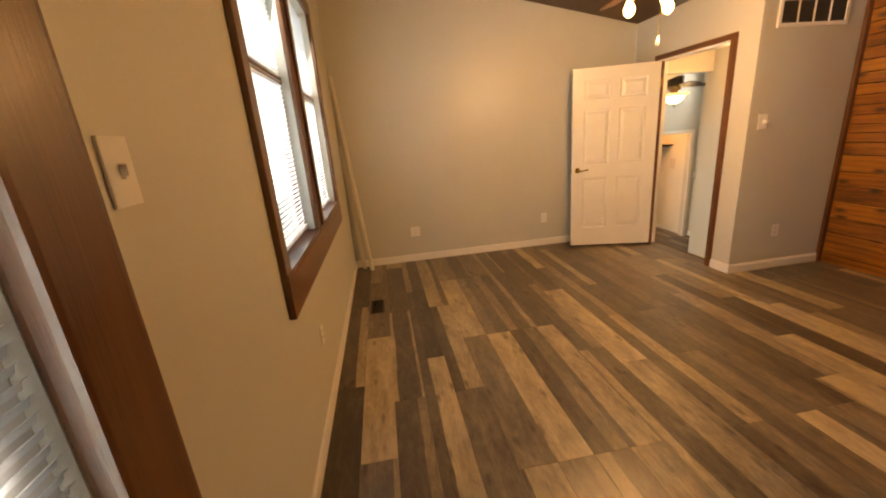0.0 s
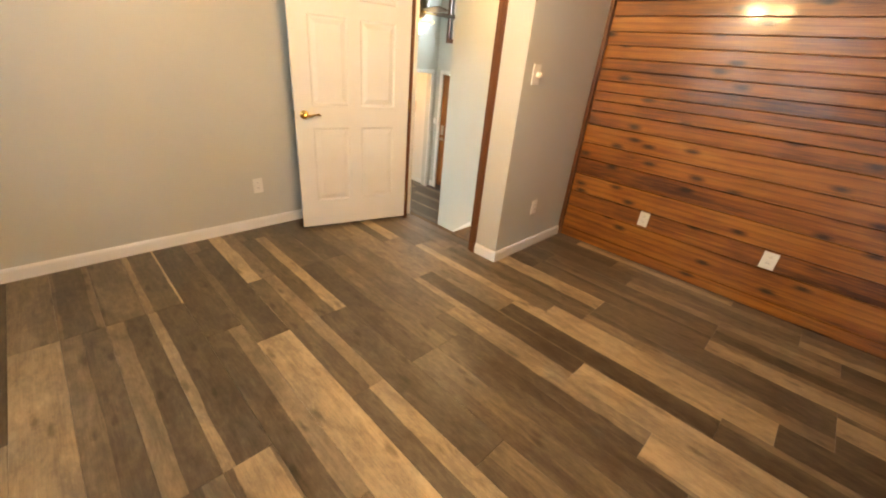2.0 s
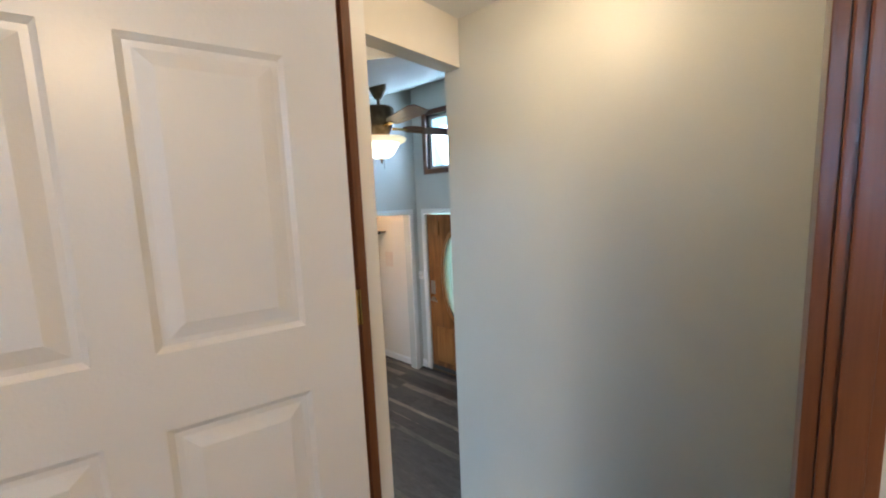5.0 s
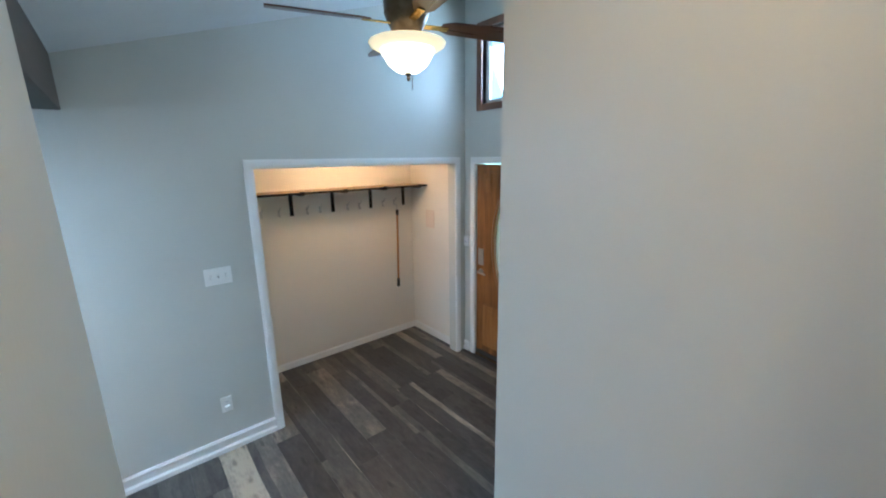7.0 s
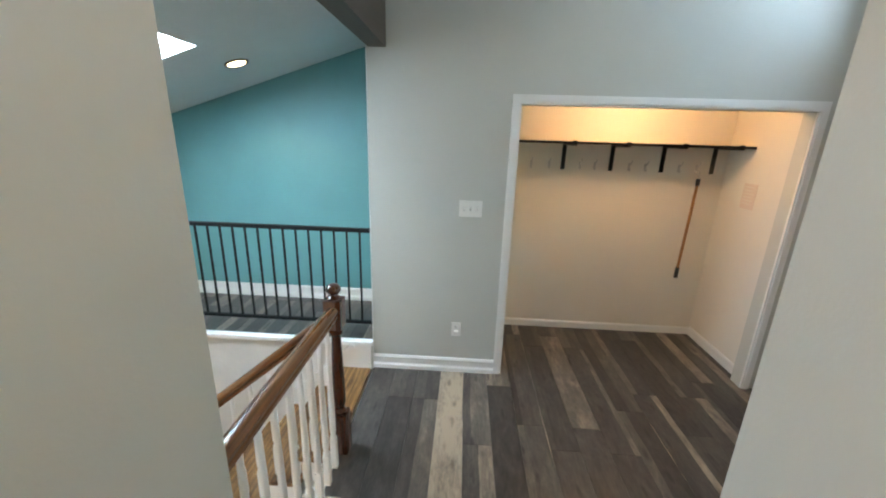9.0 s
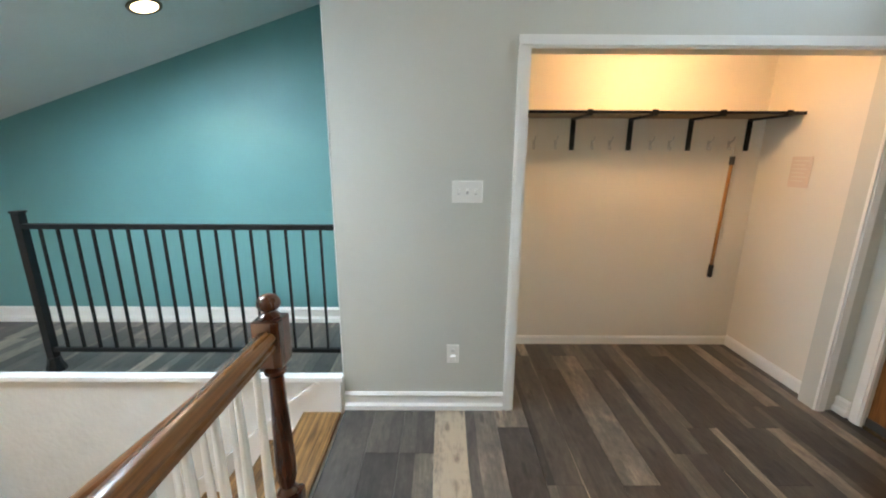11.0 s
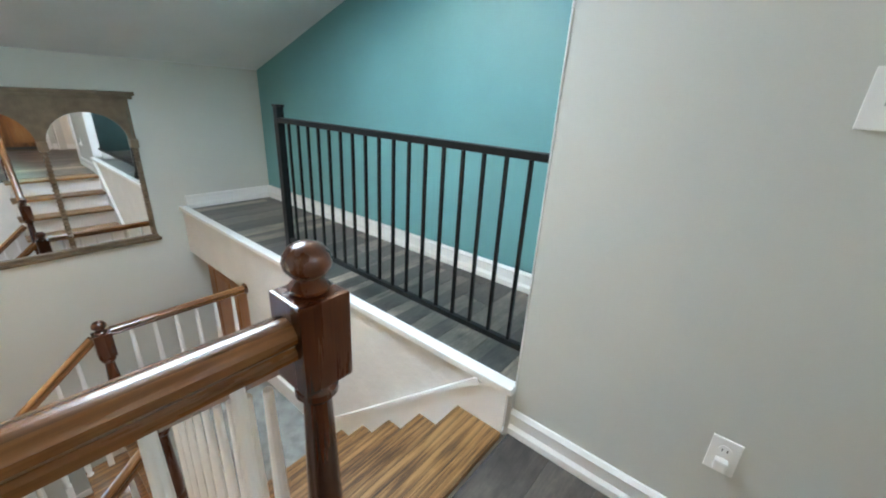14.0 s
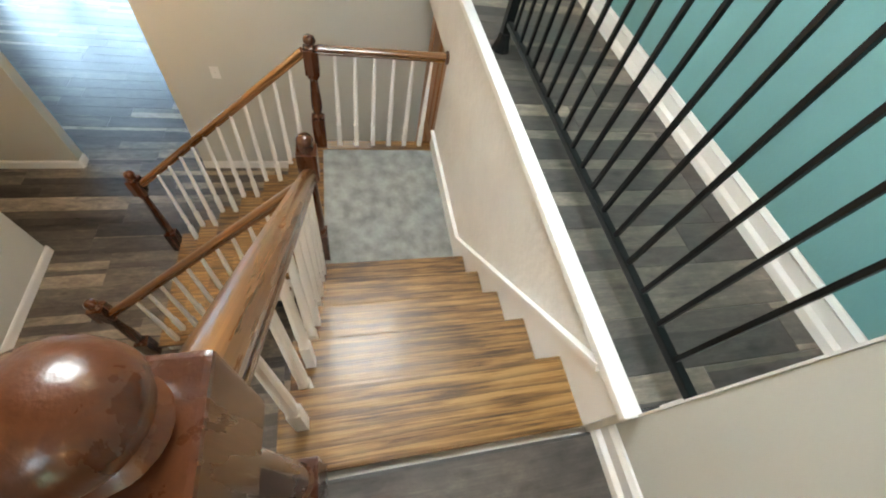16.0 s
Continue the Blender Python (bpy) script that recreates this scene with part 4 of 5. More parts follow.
def ceiling_fan(place, top, angles, label, bowl=True):
    """place: the middle of the blade plane; top: where the rod meets the ceiling."""
    t = thing("ceiling_fan", place, label, "ceiling fan")
    rise = top - place[2]
    part("canopy", lathe([(0.028, rise - 0.10), (0.045, rise - 0.075), (0.068, rise - 0.03), (0.070, rise + 0.03)], 20), M_BRONZE, t, "dark bronze canopy", True)
    part("rod", lathe([(0.013, 0.10), (0.013, rise - 0.09)], 12), M_BRONZE, t, "", True)
    part("motor", lathe([(0.05, 0.16), (0.115, 0.155), (0.125, 0.14), (0.120, 0.06), (0.122, 0.05), (0.10, 0.0), (0.075, -0.045), (0.05, -0.06)], 28), M_BRONZE, t, "antique bronze motor housing", True)
    bl = mesh_of("blade", blade_bm(0.20, 0.70, 0.055, 0.075), M_BLADE)
    ir = mesh_of("blade_iron", box((0.08, -0.018, -0.012), (0.24, 0.018, -0.003), 0.003), M_BRASS)
    for a in angles:
        for me, nm in ((bl, "blade"), (ir, "blade_iron")):
            o = new(nm, me)
            o.parent = t
            o.matrix_local = pose(0, 0, 0.0, 0, 0, a) @ pose(0, 0, 0.005, -13, 0, 0)
    if bowl:
        part("bowl", lathe([(0.012, -0.245), (0.06, -0.238), (0.105, -0.205), (0.135, -0.155), (0.148, -0.125), (0.13, -0.118), (0.05, -0.118)], 32), M_BOWL, t, "glowing alabaster glass bowl", True)
        part("bowl_rim", lathe([(0.145, -0.128), (0.175, -0.122), (0.200, -0.108), (0.208, -0.094), (0.203, -0.088), (0.170, -0.106), (0.140, -0.114)], 32), M_RIM, t, "flared cream glass rim", True)
        part("finial", lathe([(0.004, -0.285), (0.012, -0.272), (0.007, -0.262), (0.018, -0.250), (0.020, -0.244)], 14), M_BRONZE, t, "", True)
        part("fitter", lathe([(0.04, -0.12), (0.06, -0.09), (0.05, -0.055)], 18), M_BRASS, t, "", True)
        part("pull_chain", lathe([(0.0022, -0.33), (0.0022, -0.25)], 6, centre=(0.025, 0, 0)), M_BRONZE, t)
    else:
        part("light_fitter", lathe([(0.03, -0.13), (0.07, -0.10), (0.06, -0.055)], 18), M_BRASS, t, "", True)
        for a in (20, 140, 260):
            c, s = math.cos(radians(a)), math.sin(radians(a))
            part("arm", sweep(ring(0.009, 8), (0.05 * c, 0.05 * s, -0.10), (0.13 * c, 0.13 * s, -0.12)), M_BRASS, t, "", True)
            part("bulb", lathe([(0.012, -0.215), (0.030, -0.195), (0.034, -0.170), (0.018, -0.130), (0.014, -0.115)], 16, centre=(0.14 * c, 0.14 * s, 0)), M_BULBLIT, t, "lit clear bulb", True)
        part("pull_chain", lathe([(0.002, -0.36), (0.002, -0.12)], 6, centre=(0.02, -0.03, 0)), M_BRASS, t)
        part("pull_fob", lathe([(0.004, -0.41), (0.011, -0.395), (0.009, -0.37), (0.003, -0.355)], 12, centre=(0.02, -0.03, 0)), M_CREAM, t, "pale pull chain fob", True)
    return t


ceiling_fan((1.89, 1.34, 3.20), roof_b(1.89), (10, 82, 154, 226, 298), "ceiling fan with dark blades and lit bulbs", False)
ceiling_fan((4.74, 4.66, 2.785), roof_e(4.74), (163, 253, 343, 73), "bronze ceiling fan with walnut blades and lit bowl")


def flush_light(place, label):
    t = thing("ceiling_light", place, label, "ceiling light")
    part("base_ring", lathe([(0.15, -0.02), (0.155, 0.0)], 24), M_BRONZE, t)
    part("shade", lathe([(0.03, -0.075), (0.09, -0.06), (0.13, -0.03), (0.14, -0.02)], 24), M_BOWL, t, "lit frosted shade", True)


# added fixture round the stair hall fill lamp, not a known part
flush_light((3.82, 2.75, 3.10), "added round flush ceiling lamp in the stair hall")
# unseen fixture for the warm glow, then one added for the fill lamp
flush_light((0.4, 2.9, 0.60), "unseen round flush ceiling lamp added in the lower hall")
flush_light((2.3, 3.3, 0.60), "unseen round flush ceiling lamp added in the lower hall")
t = thing("closet_light", (5.13, 5.92, 2.28), "bare lit bulb on the closet ceiling", "ceiling light")
part("holder", lathe([(0.03, -0.04), (0.05, -0.01), (0.05, 0)], 16), M_PLASTIC, t)
part("bulb", lathe([(0.01, -0.12), (0.03, -0.10), (0.03, -0.075), (0.015, -0.04)], 14), M_BULBLIT, t, "", True)
t = thing("recessed_light", (2.14, 5.88, roof_e(2.14)), "round recessed can light glowing warm", "ceiling light")
t.matrix_world = pose(2.14, 5.88, roof_e(2.14) - 0.002, 0, -math.degrees(math.atan(0.322)), 0)
bm = bmesh.new()
n = 28
rr = [[bm.verts.new((r * math.cos(2 * math.pi * k / n), r * math.sin(2 * math.pi * k / n), z)) for k in range(n)] for r, z in ((0.062, 0.001), (0.068, -0.008), (0.082, -0.006), (0.084, 0.001))]
for a, b in zip(rr, rr[1:]):
    for k in range(n):
        bm.faces.new((a[k], a[(k + 1) % n], b[(k + 1) % n], b[k]))
part("trim_ring", bm, M_BRONZE, t, "dark trim ring")
part("lens", lathe([(0.062, -0.006), (0.062, -0.002)], 28), M_CANLIT, t, "glowing lens")

# ---- front door and window ----
t = structure(thing("door_front", (6.158, 5.54, 0.012), "stained wooden front door with an oval glass", "door", rz=-90))
DWF, DHF, CX, CZ, RX, RZ = 0.94, 2.01, 0.465, 1.25, 0.215, 0.54
bm = bmesh.new()
n = 48
corner = [math.atan2(sz, sx) for sx, sz in ((DWF - CX, DHF - CZ), (-CX, DHF - CZ), (-CX, -CZ), (DWF - CX, -CZ))]
angs = sorted([2 * math.pi * k / n - math.pi for k in range(n)] + corner)
loops = []
for y in (0.0, 0.045):
    inner, outer = [], []
    for a in angs:
        c, s = math.cos(a), math.sin(a)
        k = min(((DWF - CX) if c > 0 else CX) / max(abs(c), 1e-6), ((DHF - CZ) if s > 0 else CZ) / max(abs(s), 1e-6))
        e = 1 / math.sqrt((c / RX) ** 2 + (s / RZ) ** 2)
        inner.append(bm.verts.new((CX + e * c, y, CZ + e * s)))
        outer.append(bm.verts.new((CX + k * c, y, CZ + k * s)))
    loops.append((inner, outer))
m = len(angs)
for k in range(m):
    j = (k + 1) % m
    for inner, outer in loops:
        bm.faces.new((inner[k], inner[j], outer[j], outer[k]))
    bm.faces.new((loops[0][0][k], loops[0][0][j], loops[1][0][j], loops[1][0][k]))
    bm.faces.new((loops[0][1][k], loops[0][1][j], loops[1][1][j], loops[1][1][k]))
part("door_leaf", bm, M_OAKZ, t)
for r0, r1, y0, nm, mm in ((1.0, 1.14, -0.012, "oval_moulding", M_OAKZ),):
    bm = bmesh.new()
    q = []
    for f, y in ((1.0, 0.02), (1.0, y0), (1.08, y0 - 0.004), (r1, -0.001)):
        q.append([bm.verts.new((CX + RX * (1 + (f - 1) * 1.6) * math.cos(2 * math.pi * k / 40), y, CZ + RZ * (1 + (f - 1) * 0.7) * math.sin(2 * math.pi * k / 40))) for k in range(40)])
    for a, b in zip(q, q[1:]):
        for k in range(40):
            bm.faces.new((a[k], a[(k + 1) % 40], b[(k + 1) % 40], b[k]))
    part(nm, bm, mm, t, "", True)
bm = bmesh.new()
a = [bm.verts.new((CX + RX * math.cos(2 * math.pi * k / 40), 0.02, CZ + RZ * math.sin(2 * math.pi * k / 40))) for k in range(40)]
b = [bm.verts.new((CX + RX * math.cos(2 * math.pi * k / 40), 0.026, CZ + RZ * math.sin(2 * math.pi * k / 40))) for k in range(40)]
bm.faces.new(a)
bm.faces.new(b[::-1])
p = part("oval_pane", bm, M_OVAL, t, "patterned oval glass")
p.visible_shadow = False
for sx, sz in ((0.55, 0.62), (0.28, 0.35)):
    bm = bmesh.new()
    q = [[bm.verts.new((CX + RX * (sx + d) * math.cos(2 * math.pi * k / 32), 0.016 + y, CZ + RZ * (sz + d * 0.4) * math.sin(2 * math.pi * k / 32))) for k in range(32)] for d, y in ((0, 0), (0.03, 0), (0.03, 0.004), (0, 0.004))]
    for i in range(4):
        for k in range(32):
            bm.faces.new((q[i][k], q[i][(k + 1) % 32], q[(i + 1) % 4][(k + 1) % 32], q[(i + 1) % 4][k]))
    part("leaded_came", bm, M_STEEL, t)
for x0, x1, z0, z1 in ((0.10, 0.42, 0.12, 0.58), (0.52, 0.84, 0.12, 0.58), (0.10, 0.20, 1.75, 1.92), (0.74, 0.84, 1.75, 1.92)):
    bm = box((x0, -0.008, z0), (x1, 0.0, z1), 0.006)
    box((x0 + 0.05 * (x1 - x0 > 0.2), -0.014, z0 + 0.05), (x1 - 0.05 * (x1 - x0 > 0.2), -0.007, z1 - 0.05), 0.005, bm)
    part("raised_panel", bm, M_OAKZ, t)
part("lock_plate", box((0.03, -0.012, 1.0), (0.10, 0.0, 1.17), 0.008), M_STEEL, t, "grey keypad lock")
part("handle_rose", lathe([(0.03, 0), (0.03, 0.01), (0.012, 0.016), (0.012, 0.05)], 16), M_STEEL, t, "", True).matrix_local = pose(0.065, 0, 0.93, 90)
part("lever", sweep(ring(0.009, 8), (0.06, -0.05, 0.93), (0.17, -0.055, 0.925)), M_STEEL, t, "", True)
part("door_sweep", box((0.0, -0.008, 0), (DWF, -0.001, 0.05), 0.002), M_SLOT, t)

t = structure(thing("window_front", (6.14, 0, 0), "small high window with a brown stained frame", "window"))
for y0, y1, z0, z1 in ((4.59, 4.65, 2.51, 3.26), (5.46, 5.52, 2.51, 3.26), (4.65, 5.46, 2.51, 2.57), (4.65, 5.46, 3.20, 3.26)):
    part("window_frame", box((-0.022, y0, z0), (0.06, y1, z1), 0.004), M_CASEZ, t)
for y0, y1, z0, z1 in ((4.65, 4.69, 2.57, 3.20), (5.42, 5.46, 2.57, 3.20), (4.69, 5.42, 2.57, 2.61), (4.69, 5.42, 3.16, 3.20)):
    part("sash", box((0.045, y0, z0), (0.075, y1, z1), 0.003), M_TRIM, t, "white inner sash")
p = part("pane", box((0.058, 4.69, 2.61), (0.062, 5.42, 3.16)), M_PANE, t)
p.visible_shadow = False

# ---- closet ----
t = thing("closet_shelf", (0, 0, 0), "brown closet shelf with black edge and brackets", "shelf")
part("shelf_board", box((4.09, 6.24, 1.785), (6.065, 6.558, 1.803), 0.003), M_SHELF, t)
part("front_edge", box((4.09, 6.236, 1.784), (6.065, 6.2395, 1.804)), M_BLACK, t)
for x in (4.66, 5.08, 5.52, 5.95):
    br = box((x - 0.018, 6.550, 1.56), (x + 0.018, 6.558, 1.784), 0.002)
    box((x - 0.018, 6.24, 1.772), (x + 0.018, 6.550, 1.7845), 0.002, br)
    part("bracket", br, M_BLACK, t, "flat black steel bracket")
    part("bracket_lip", box((x - 0.018, 6.225, 1.772), (x + 0.018, 6.235, 1.812), 0.002), M_BLACK, t)
hk = thing("coat_hook", (4.24, 6.558, 1.60), "small nickel double coat hook", "hook", "hooks under the closet shelf")
part("hook_plate", box((-0.009, -0.005, -0.032), (0.009, 0, 0.032), 0.002), M_STEEL, hk)
bm = sweep(ring(0.0045, 8), (0, -0.003, 0.01), (0, -0.045, 0.035))
sweep(ring(0.0045, 8), (0, -0.045, 0.035), (0, -0.055, 0.058), bm)
part("upper_prong", bm, M_STEEL, hk, "", True)
bm = sweep(ring(0.0045, 8), (0, -0.003, -0.02), (0, -0.028, -0.034))
sweep(ring(0.0045, 8), (0, -0.028, -0.034), (0, -0.032, -0.014), bm)
part("lower_prong", bm, M_STEEL, hk, "", True)
for x in (4.38, 4.54, 4.81, 4.94, 5.24, 5.38, 5.67, 5.82):
    copy_thing(hk, pose(x, 6.558, 1.60))
t = thing("hanging_pole", (5.825, 6.50, 0.60), "honey coloured wooden pole hanging from a hook", "pole")
part("shaft", sweep(ring(0.012, 10), (-0.012, 0.01, 0.10), (0, 0.0, 0.86), up=(0, 1, 0)), M_STICK, t, "", True)
part("grip", sweep(ring(0.017, 10), (-0.014, 0.01, 0.0), (-0.012, 0.01, 0.10), up=(0, 1, 0)), M_GRIP, t, "black rubber end", True)
part("top_grip", sweep(ring(0.017, 10), (0, 0, 0.86), (0, 0.0, 0.92), up=(0, 1, 0)), M_GRIP, t, "black plastic end", True)
part("loop", sweep(ring(0.005, 8), (0, 0, 0.92), (0, 0.006, 0.985), up=(0, 1, 0)), M_STEEL, t)
t = thing("paper_notice", (6.068, 6.20, 1.42), "faded paper notice on the closet side wall", "notice", rz=-90)
part("sheet", box((-0.075, -0.002, -0.10), (0.075, 0, 0.10)), M_PAPER, t)
for k in range(6):
    part("text_bar", box((-0.06, -0.0026, 0.07 - k * 0.026), (0.05 - 0.02 * (k % 2), -0.0021, 0.076 - k * 0.026)), M_CREAM, t)

# ---- short stair from the bedroom ----
t = thing("short_stair", (0, 0, 0), "short brown wooden stair with white skirting", "stairs")
part("tread", box((3.342, 2.14, 0.680), (3.56, 3.06, 0.712), 0.006), M_OAK, t)
part("riser", box((3.344, 2.14, 0.535), (3.53, 3.06, 0.679)), M_TRIM, t)
for k, (y0, y1, z) in enumerate(((2.102, 3.01, 0.534), (2.99, 3.22, 0.356), (3.20, 3.43, 0.178))):
    part("tread", box((3.342, y0, z - 0.03), (4.30, y1, z), 0.006), M_OAK, t)
    part("riser", box((3.342, y1 - 0.04, z - 0.178), (4.30, y1 - 0.025, z - 0.031)), M_TRIM, t)
bm = bmesh.new()
pts = [(2.10, 0.534), (3.0, 0.534), (3.2, 0.34), (3.57, 0.0), (3.583, 0.0), (3.583, 0.11), (2.92, 0.68), (2.84, 0.715), (2.10, 0.715)]
va = [bm.verts.new((4.306, y, z)) for y, z in pts]
vb = [bm.verts.new((4.288, y, z)) for y, z in pts]
bm.faces.new(va)
bm.faces.new(vb)
for k in range(len(pts)):
    j = (k + 1) % len(pts)
    bm.faces.new((va[k], va[j], vb[j], vb[k]))
part("skirt_board", bm, M_TRIM, t, "white painted skirting along the steps")

# ---- main stair ----
t = thing("main_stair", (0, 0, 0), "stained oak stair with white risers and open side", "stairs")
RISE, GO = 0.196, 0.226
for k in range(5):
    x0 = 2.87 - k * GO
    z = -k * RISE
    right = 3.10 if k == 0 else x0 + GO + 0.02
    part("tread", box((x0, 4.735, z - 0.03), (right, 5.662, z), 0.008), M_OAK, t)
    part("riser", box((x0 + 0.028, 4.78, z - RISE), (x0 + 0.045, 5.662, z - 0.0305)), M_TRIM, t, "white painted riser")
    part("tread_bracket", box((x0 + 0.03, 4.765, z - RISE), (x0 + 0.22, 4.779, z - 0.031), 0.002), M_TRIM, t)
bm = bmesh.new()
pts = [(3.10, 0.0), (3.10, 0.205), (2.96, 0.205), (1.80, -0.83), (0.74, -0.83), (0.74, LAND), (1.98, LAND), (2.86, -0.19)]
va = [bm.verts.new((x, 5.68, z)) for x, z in pts]
vb = [bm.verts.new((x, 5.664, z)) for x, z in pts]
bm.faces.new(va)
bm.faces.new(vb)
for k in range(len(pts)):
    j = (k + 1) % len(pts)
    bm.faces.new((va[k], va[j], vb[j], vb[k]))
part("skirt_board", bm, M_TRIM, t, "white painted skirt board")
bm = sweep([(-0.012, -0.012), (0.012, -0.012), (0.012, 0.012), (-0.012, 0.012)], (2.97, 5.662, 0.20), (1.80, 5.662, -0.83))
sweep([(-0.012, -0.012), (0.012, -0.012), (0.012, 0.012), (-0.012, 0.012)], (1.80, 5.662, -0.83), (0.74, 5.662, -0.83), bm)
part("skirt_cap", bm, M_TRIM, t)
bm = bmesh.new()
pts = [(3.04, -0.22), (3.04, -0.55), (1.95, LAND - 0.3), (1.75, LAND - 0.3), (1.75, LAND - 0.03), (1.98, LAND)]
for yy in (4.78, 4.82):
    bm.faces.new([bm.verts.new((x, yy, z)) for x, z in pts])
va = [v for v in bm.verts][:6]
vb = [v for v in bm.verts][6:]
for k in range(6):
    bm.faces.new((va[k], va[(k + 1) % 6], vb[(k + 1) % 6], vb[k]))
part("stringer", bm, M_STUCCO, t)
land = thing("stair_landing", (0, 0, 0), "stair landing with mottled grey carpet and oak edge", "landing")
part("carpet", box((0.80, 4.80, LAND - 0.02), (1.93, 5.664, LAND), 0.004), M_CARPET, land, "mottled grey carpet")
part("platform", box((0.72, 4.74, LAND - 0.25), (1.93, 5.68, LAND - 0.021)), M_STUCCO, land)
part("edge_nosing", box((0.70, 4.735, LAND - 0.028), (0.80, 5.675, LAND + 0.008), 0.005), M_OAK, land, "oak edging")
part("front_nosing", box((0.80, 4.72, LAND - 0.028), (1.80, 4.80, LAND + 0.004), 0.005), M_OAK, land, "oak edging")
t = thing("lower_stair", (0, 0, 0), "stained oak lower stair with white risers", "stairs")
R3, G3 = (LAND - LF) / 7, 0.225
for k in range(1, 7):
    y1 = 4.755 - (k - 1) * G3
    z = LAND - k * R3
    part("tread", box((0.68, y1 - G3 - 0.02, z - 0.03), (1.82, y1, z), 0.008), M_OAK, t)
    part("riser", box((0.72, y1 - 0.005, z), (1.78, y1 + 0.012, z + R3 - 0.031)), M_TRIM, t)
    part("tread_support", box((0.72, y1 - G3 + 0.015, z - 0.22), (1.78, y1 - 0.006, z - 0.031)), M_STUCCO, t)
part("riser", box((0.72, 4.755 - 6 * G3 - 0.005, LF), (1.78, 4.755 - 6 * G3 + 0.012, LF + R3 - 0.031)), M_TRIM, t)

# ---- railings ----
LOAF = [(-0.030, -0.028), (0.030, -0.028), (0.030, -0.014), (0.022, -0.008), (0.033, 0.004), (0.034, 0.018), (0.024, 0.030), (0.008, 0.036), (-0.008, 0.036), (-0.024, 0.030), (-0.034, 0.018), (-0.033, 0.004), (-0.022, -0.008), (-0.030, -0.014)]


def newel(parent, place, height, block=0.165, half=0.046):
    """A turned newel post with a square block and a ball finial."""
    x, y, z = place
    b1 = height - 0.085
    b0 = b1 - block
    n = part("newel_post", lathe([(0.034, 0.26), (0.040, 0.28), (0.026, 0.30), (0.036, 0.34), (0.037, 0.40), (0.026, b0 - 0.07), (0.025, b0 - 0.05), (0.038, b0 - 0.035), (0.038, b0 - 0.022), (0.028, b0 - 0.012), (0.030, b0 + 0.002)], 20, centre=(x, y, z)), M_WALNUT, parent, "dark stained turned newel post", True)
    part("foot_block", box((x - half, y - half, z), (x + half, y + half, z + 0.262), 0.004), M_WALNUT, n)
    part("top_block", box((x - half, y - half, z + b0), (x + half, y + half, z + b1), 0.005), M_WALNUT, n)
    part("finial", lathe([(0.0247, 0.0000), (0.0323, 0.0042), (0.0342, 0.0100), (0.0285, 0.0166), (0.0190, 0.0216), (0.0181, 0.0257), (0.0285, 0.0315), (0.0370, 0.0415), (0.0394, 0.0515), (0.0361, 0.0647), (0.0276, 0.0764), (0.0152, 0.0830), (0.0029, 0.0855)], 24, centre=(x, y, z + b1)), M_WALNUT, n, "ball finial", True)
    return n


def baluster(parent, x, y, z0, z1):
    h = z1 - z0
    b = part("baluster", lathe([(0.014, 0.19), (0.019, 0.205), (0.012, 0.22), (0.017, 0.25), (0.0175, 0.30), (0.0105, h)], 10, centre=(x, y, z0)), M_TRIM, parent, "white turned baluster", True)
    part("base_block", box((x - 0.0165, y - 0.0165, z0), (x + 0.0165, y + 0.0165, z0 + 0.195), 0.002), M_TRIM, b)


NX, NY = 3.130, 4.824


def sloped_rail(parent, a, b, size=1.0):
    """A handrail along its own x axis, laid from a to b."""
    d = Vector(b) - Vector(a)
    o = part("handrail", sweep([(s * size, q * size) for s, q in LOAF], (0, 0, 0), (d.length, 0, 0)), M_RAILX, parent, "rounded oak handrail", True)
    o.matrix_local = Matrix.Translation(a) @ d.to_track_quat("X", "Z").to_matrix().to_4x4()
    return o


def railing(name_label, place):
    t = thing("stair_railing", place, name_label, "railing", "stair railings")
    return t


g = railing("level oak handrail with white balusters beside the entry", (0, 0, 0))
newel(g, (NX, NY, 0), 1.062)
part("handrail", sweep(LOAF, (NX, NY - 0.046, 0.91), (NX, 3.583, 0.91)), M_RAILY, g, "rounded oak handrail", True)
for k in range(10):
    baluster(g, NX, NY - 0.13 - k * 0.112, 0.0, 0.885)
g = railing("sloping oak handrail with white balusters beside the stair", (0, 0, 0))
newel(g, (1.78, 4.79, LAND), 1.0)
sloped_rail(g, (NX - 0.046, NY - 0.005, 0.845), (1.826, 4.79, -0.19))
for k in range(9):
    x = 2.97 - k * 0.118
    f = (NX - x) / (NX - 1.78)
    step = max(0, math.ceil((2.87 - x) / GO - 1e-6))
    baluster(g, x, 4.805, -step * RISE, 0.845 - f * 1.035 - 0.03)
g = railing("level oak handrail with white balusters at the landing", (0, 0, 0))
newel(g, (0.74, 4.785, LAND), 0.87)
part("handrail", sweep([(s * 0.8, q * 0.8) for s, q in LOAF], (0.74, 4.83, -0.20), (0.74, 5.66, -0.20)), M_RAILY, g, "rounded oak handrail", True)
part("rosette", lathe([(0.045, 0), (0.045, 0.012), (0.030, 0.02)], 18), M_WALNUT, g, "dark round wall rosette", True).matrix_world = pose(0.74, 5.68, -0.20, 90)
for k in range(6):
    baluster(g, 0.745, 4.93 + k * 0.128, LAND + 0.008, -0.215)
g = railing("sloping oak handrail with white balusters on the outer lower stair", (0, 0, 0))
newel(g, (0.70, 3.30, LF), 1.08)
sloped_rail(g, (0.74, 4.74, -0.22), (0.70, 3.346, -1.46), 0.8)
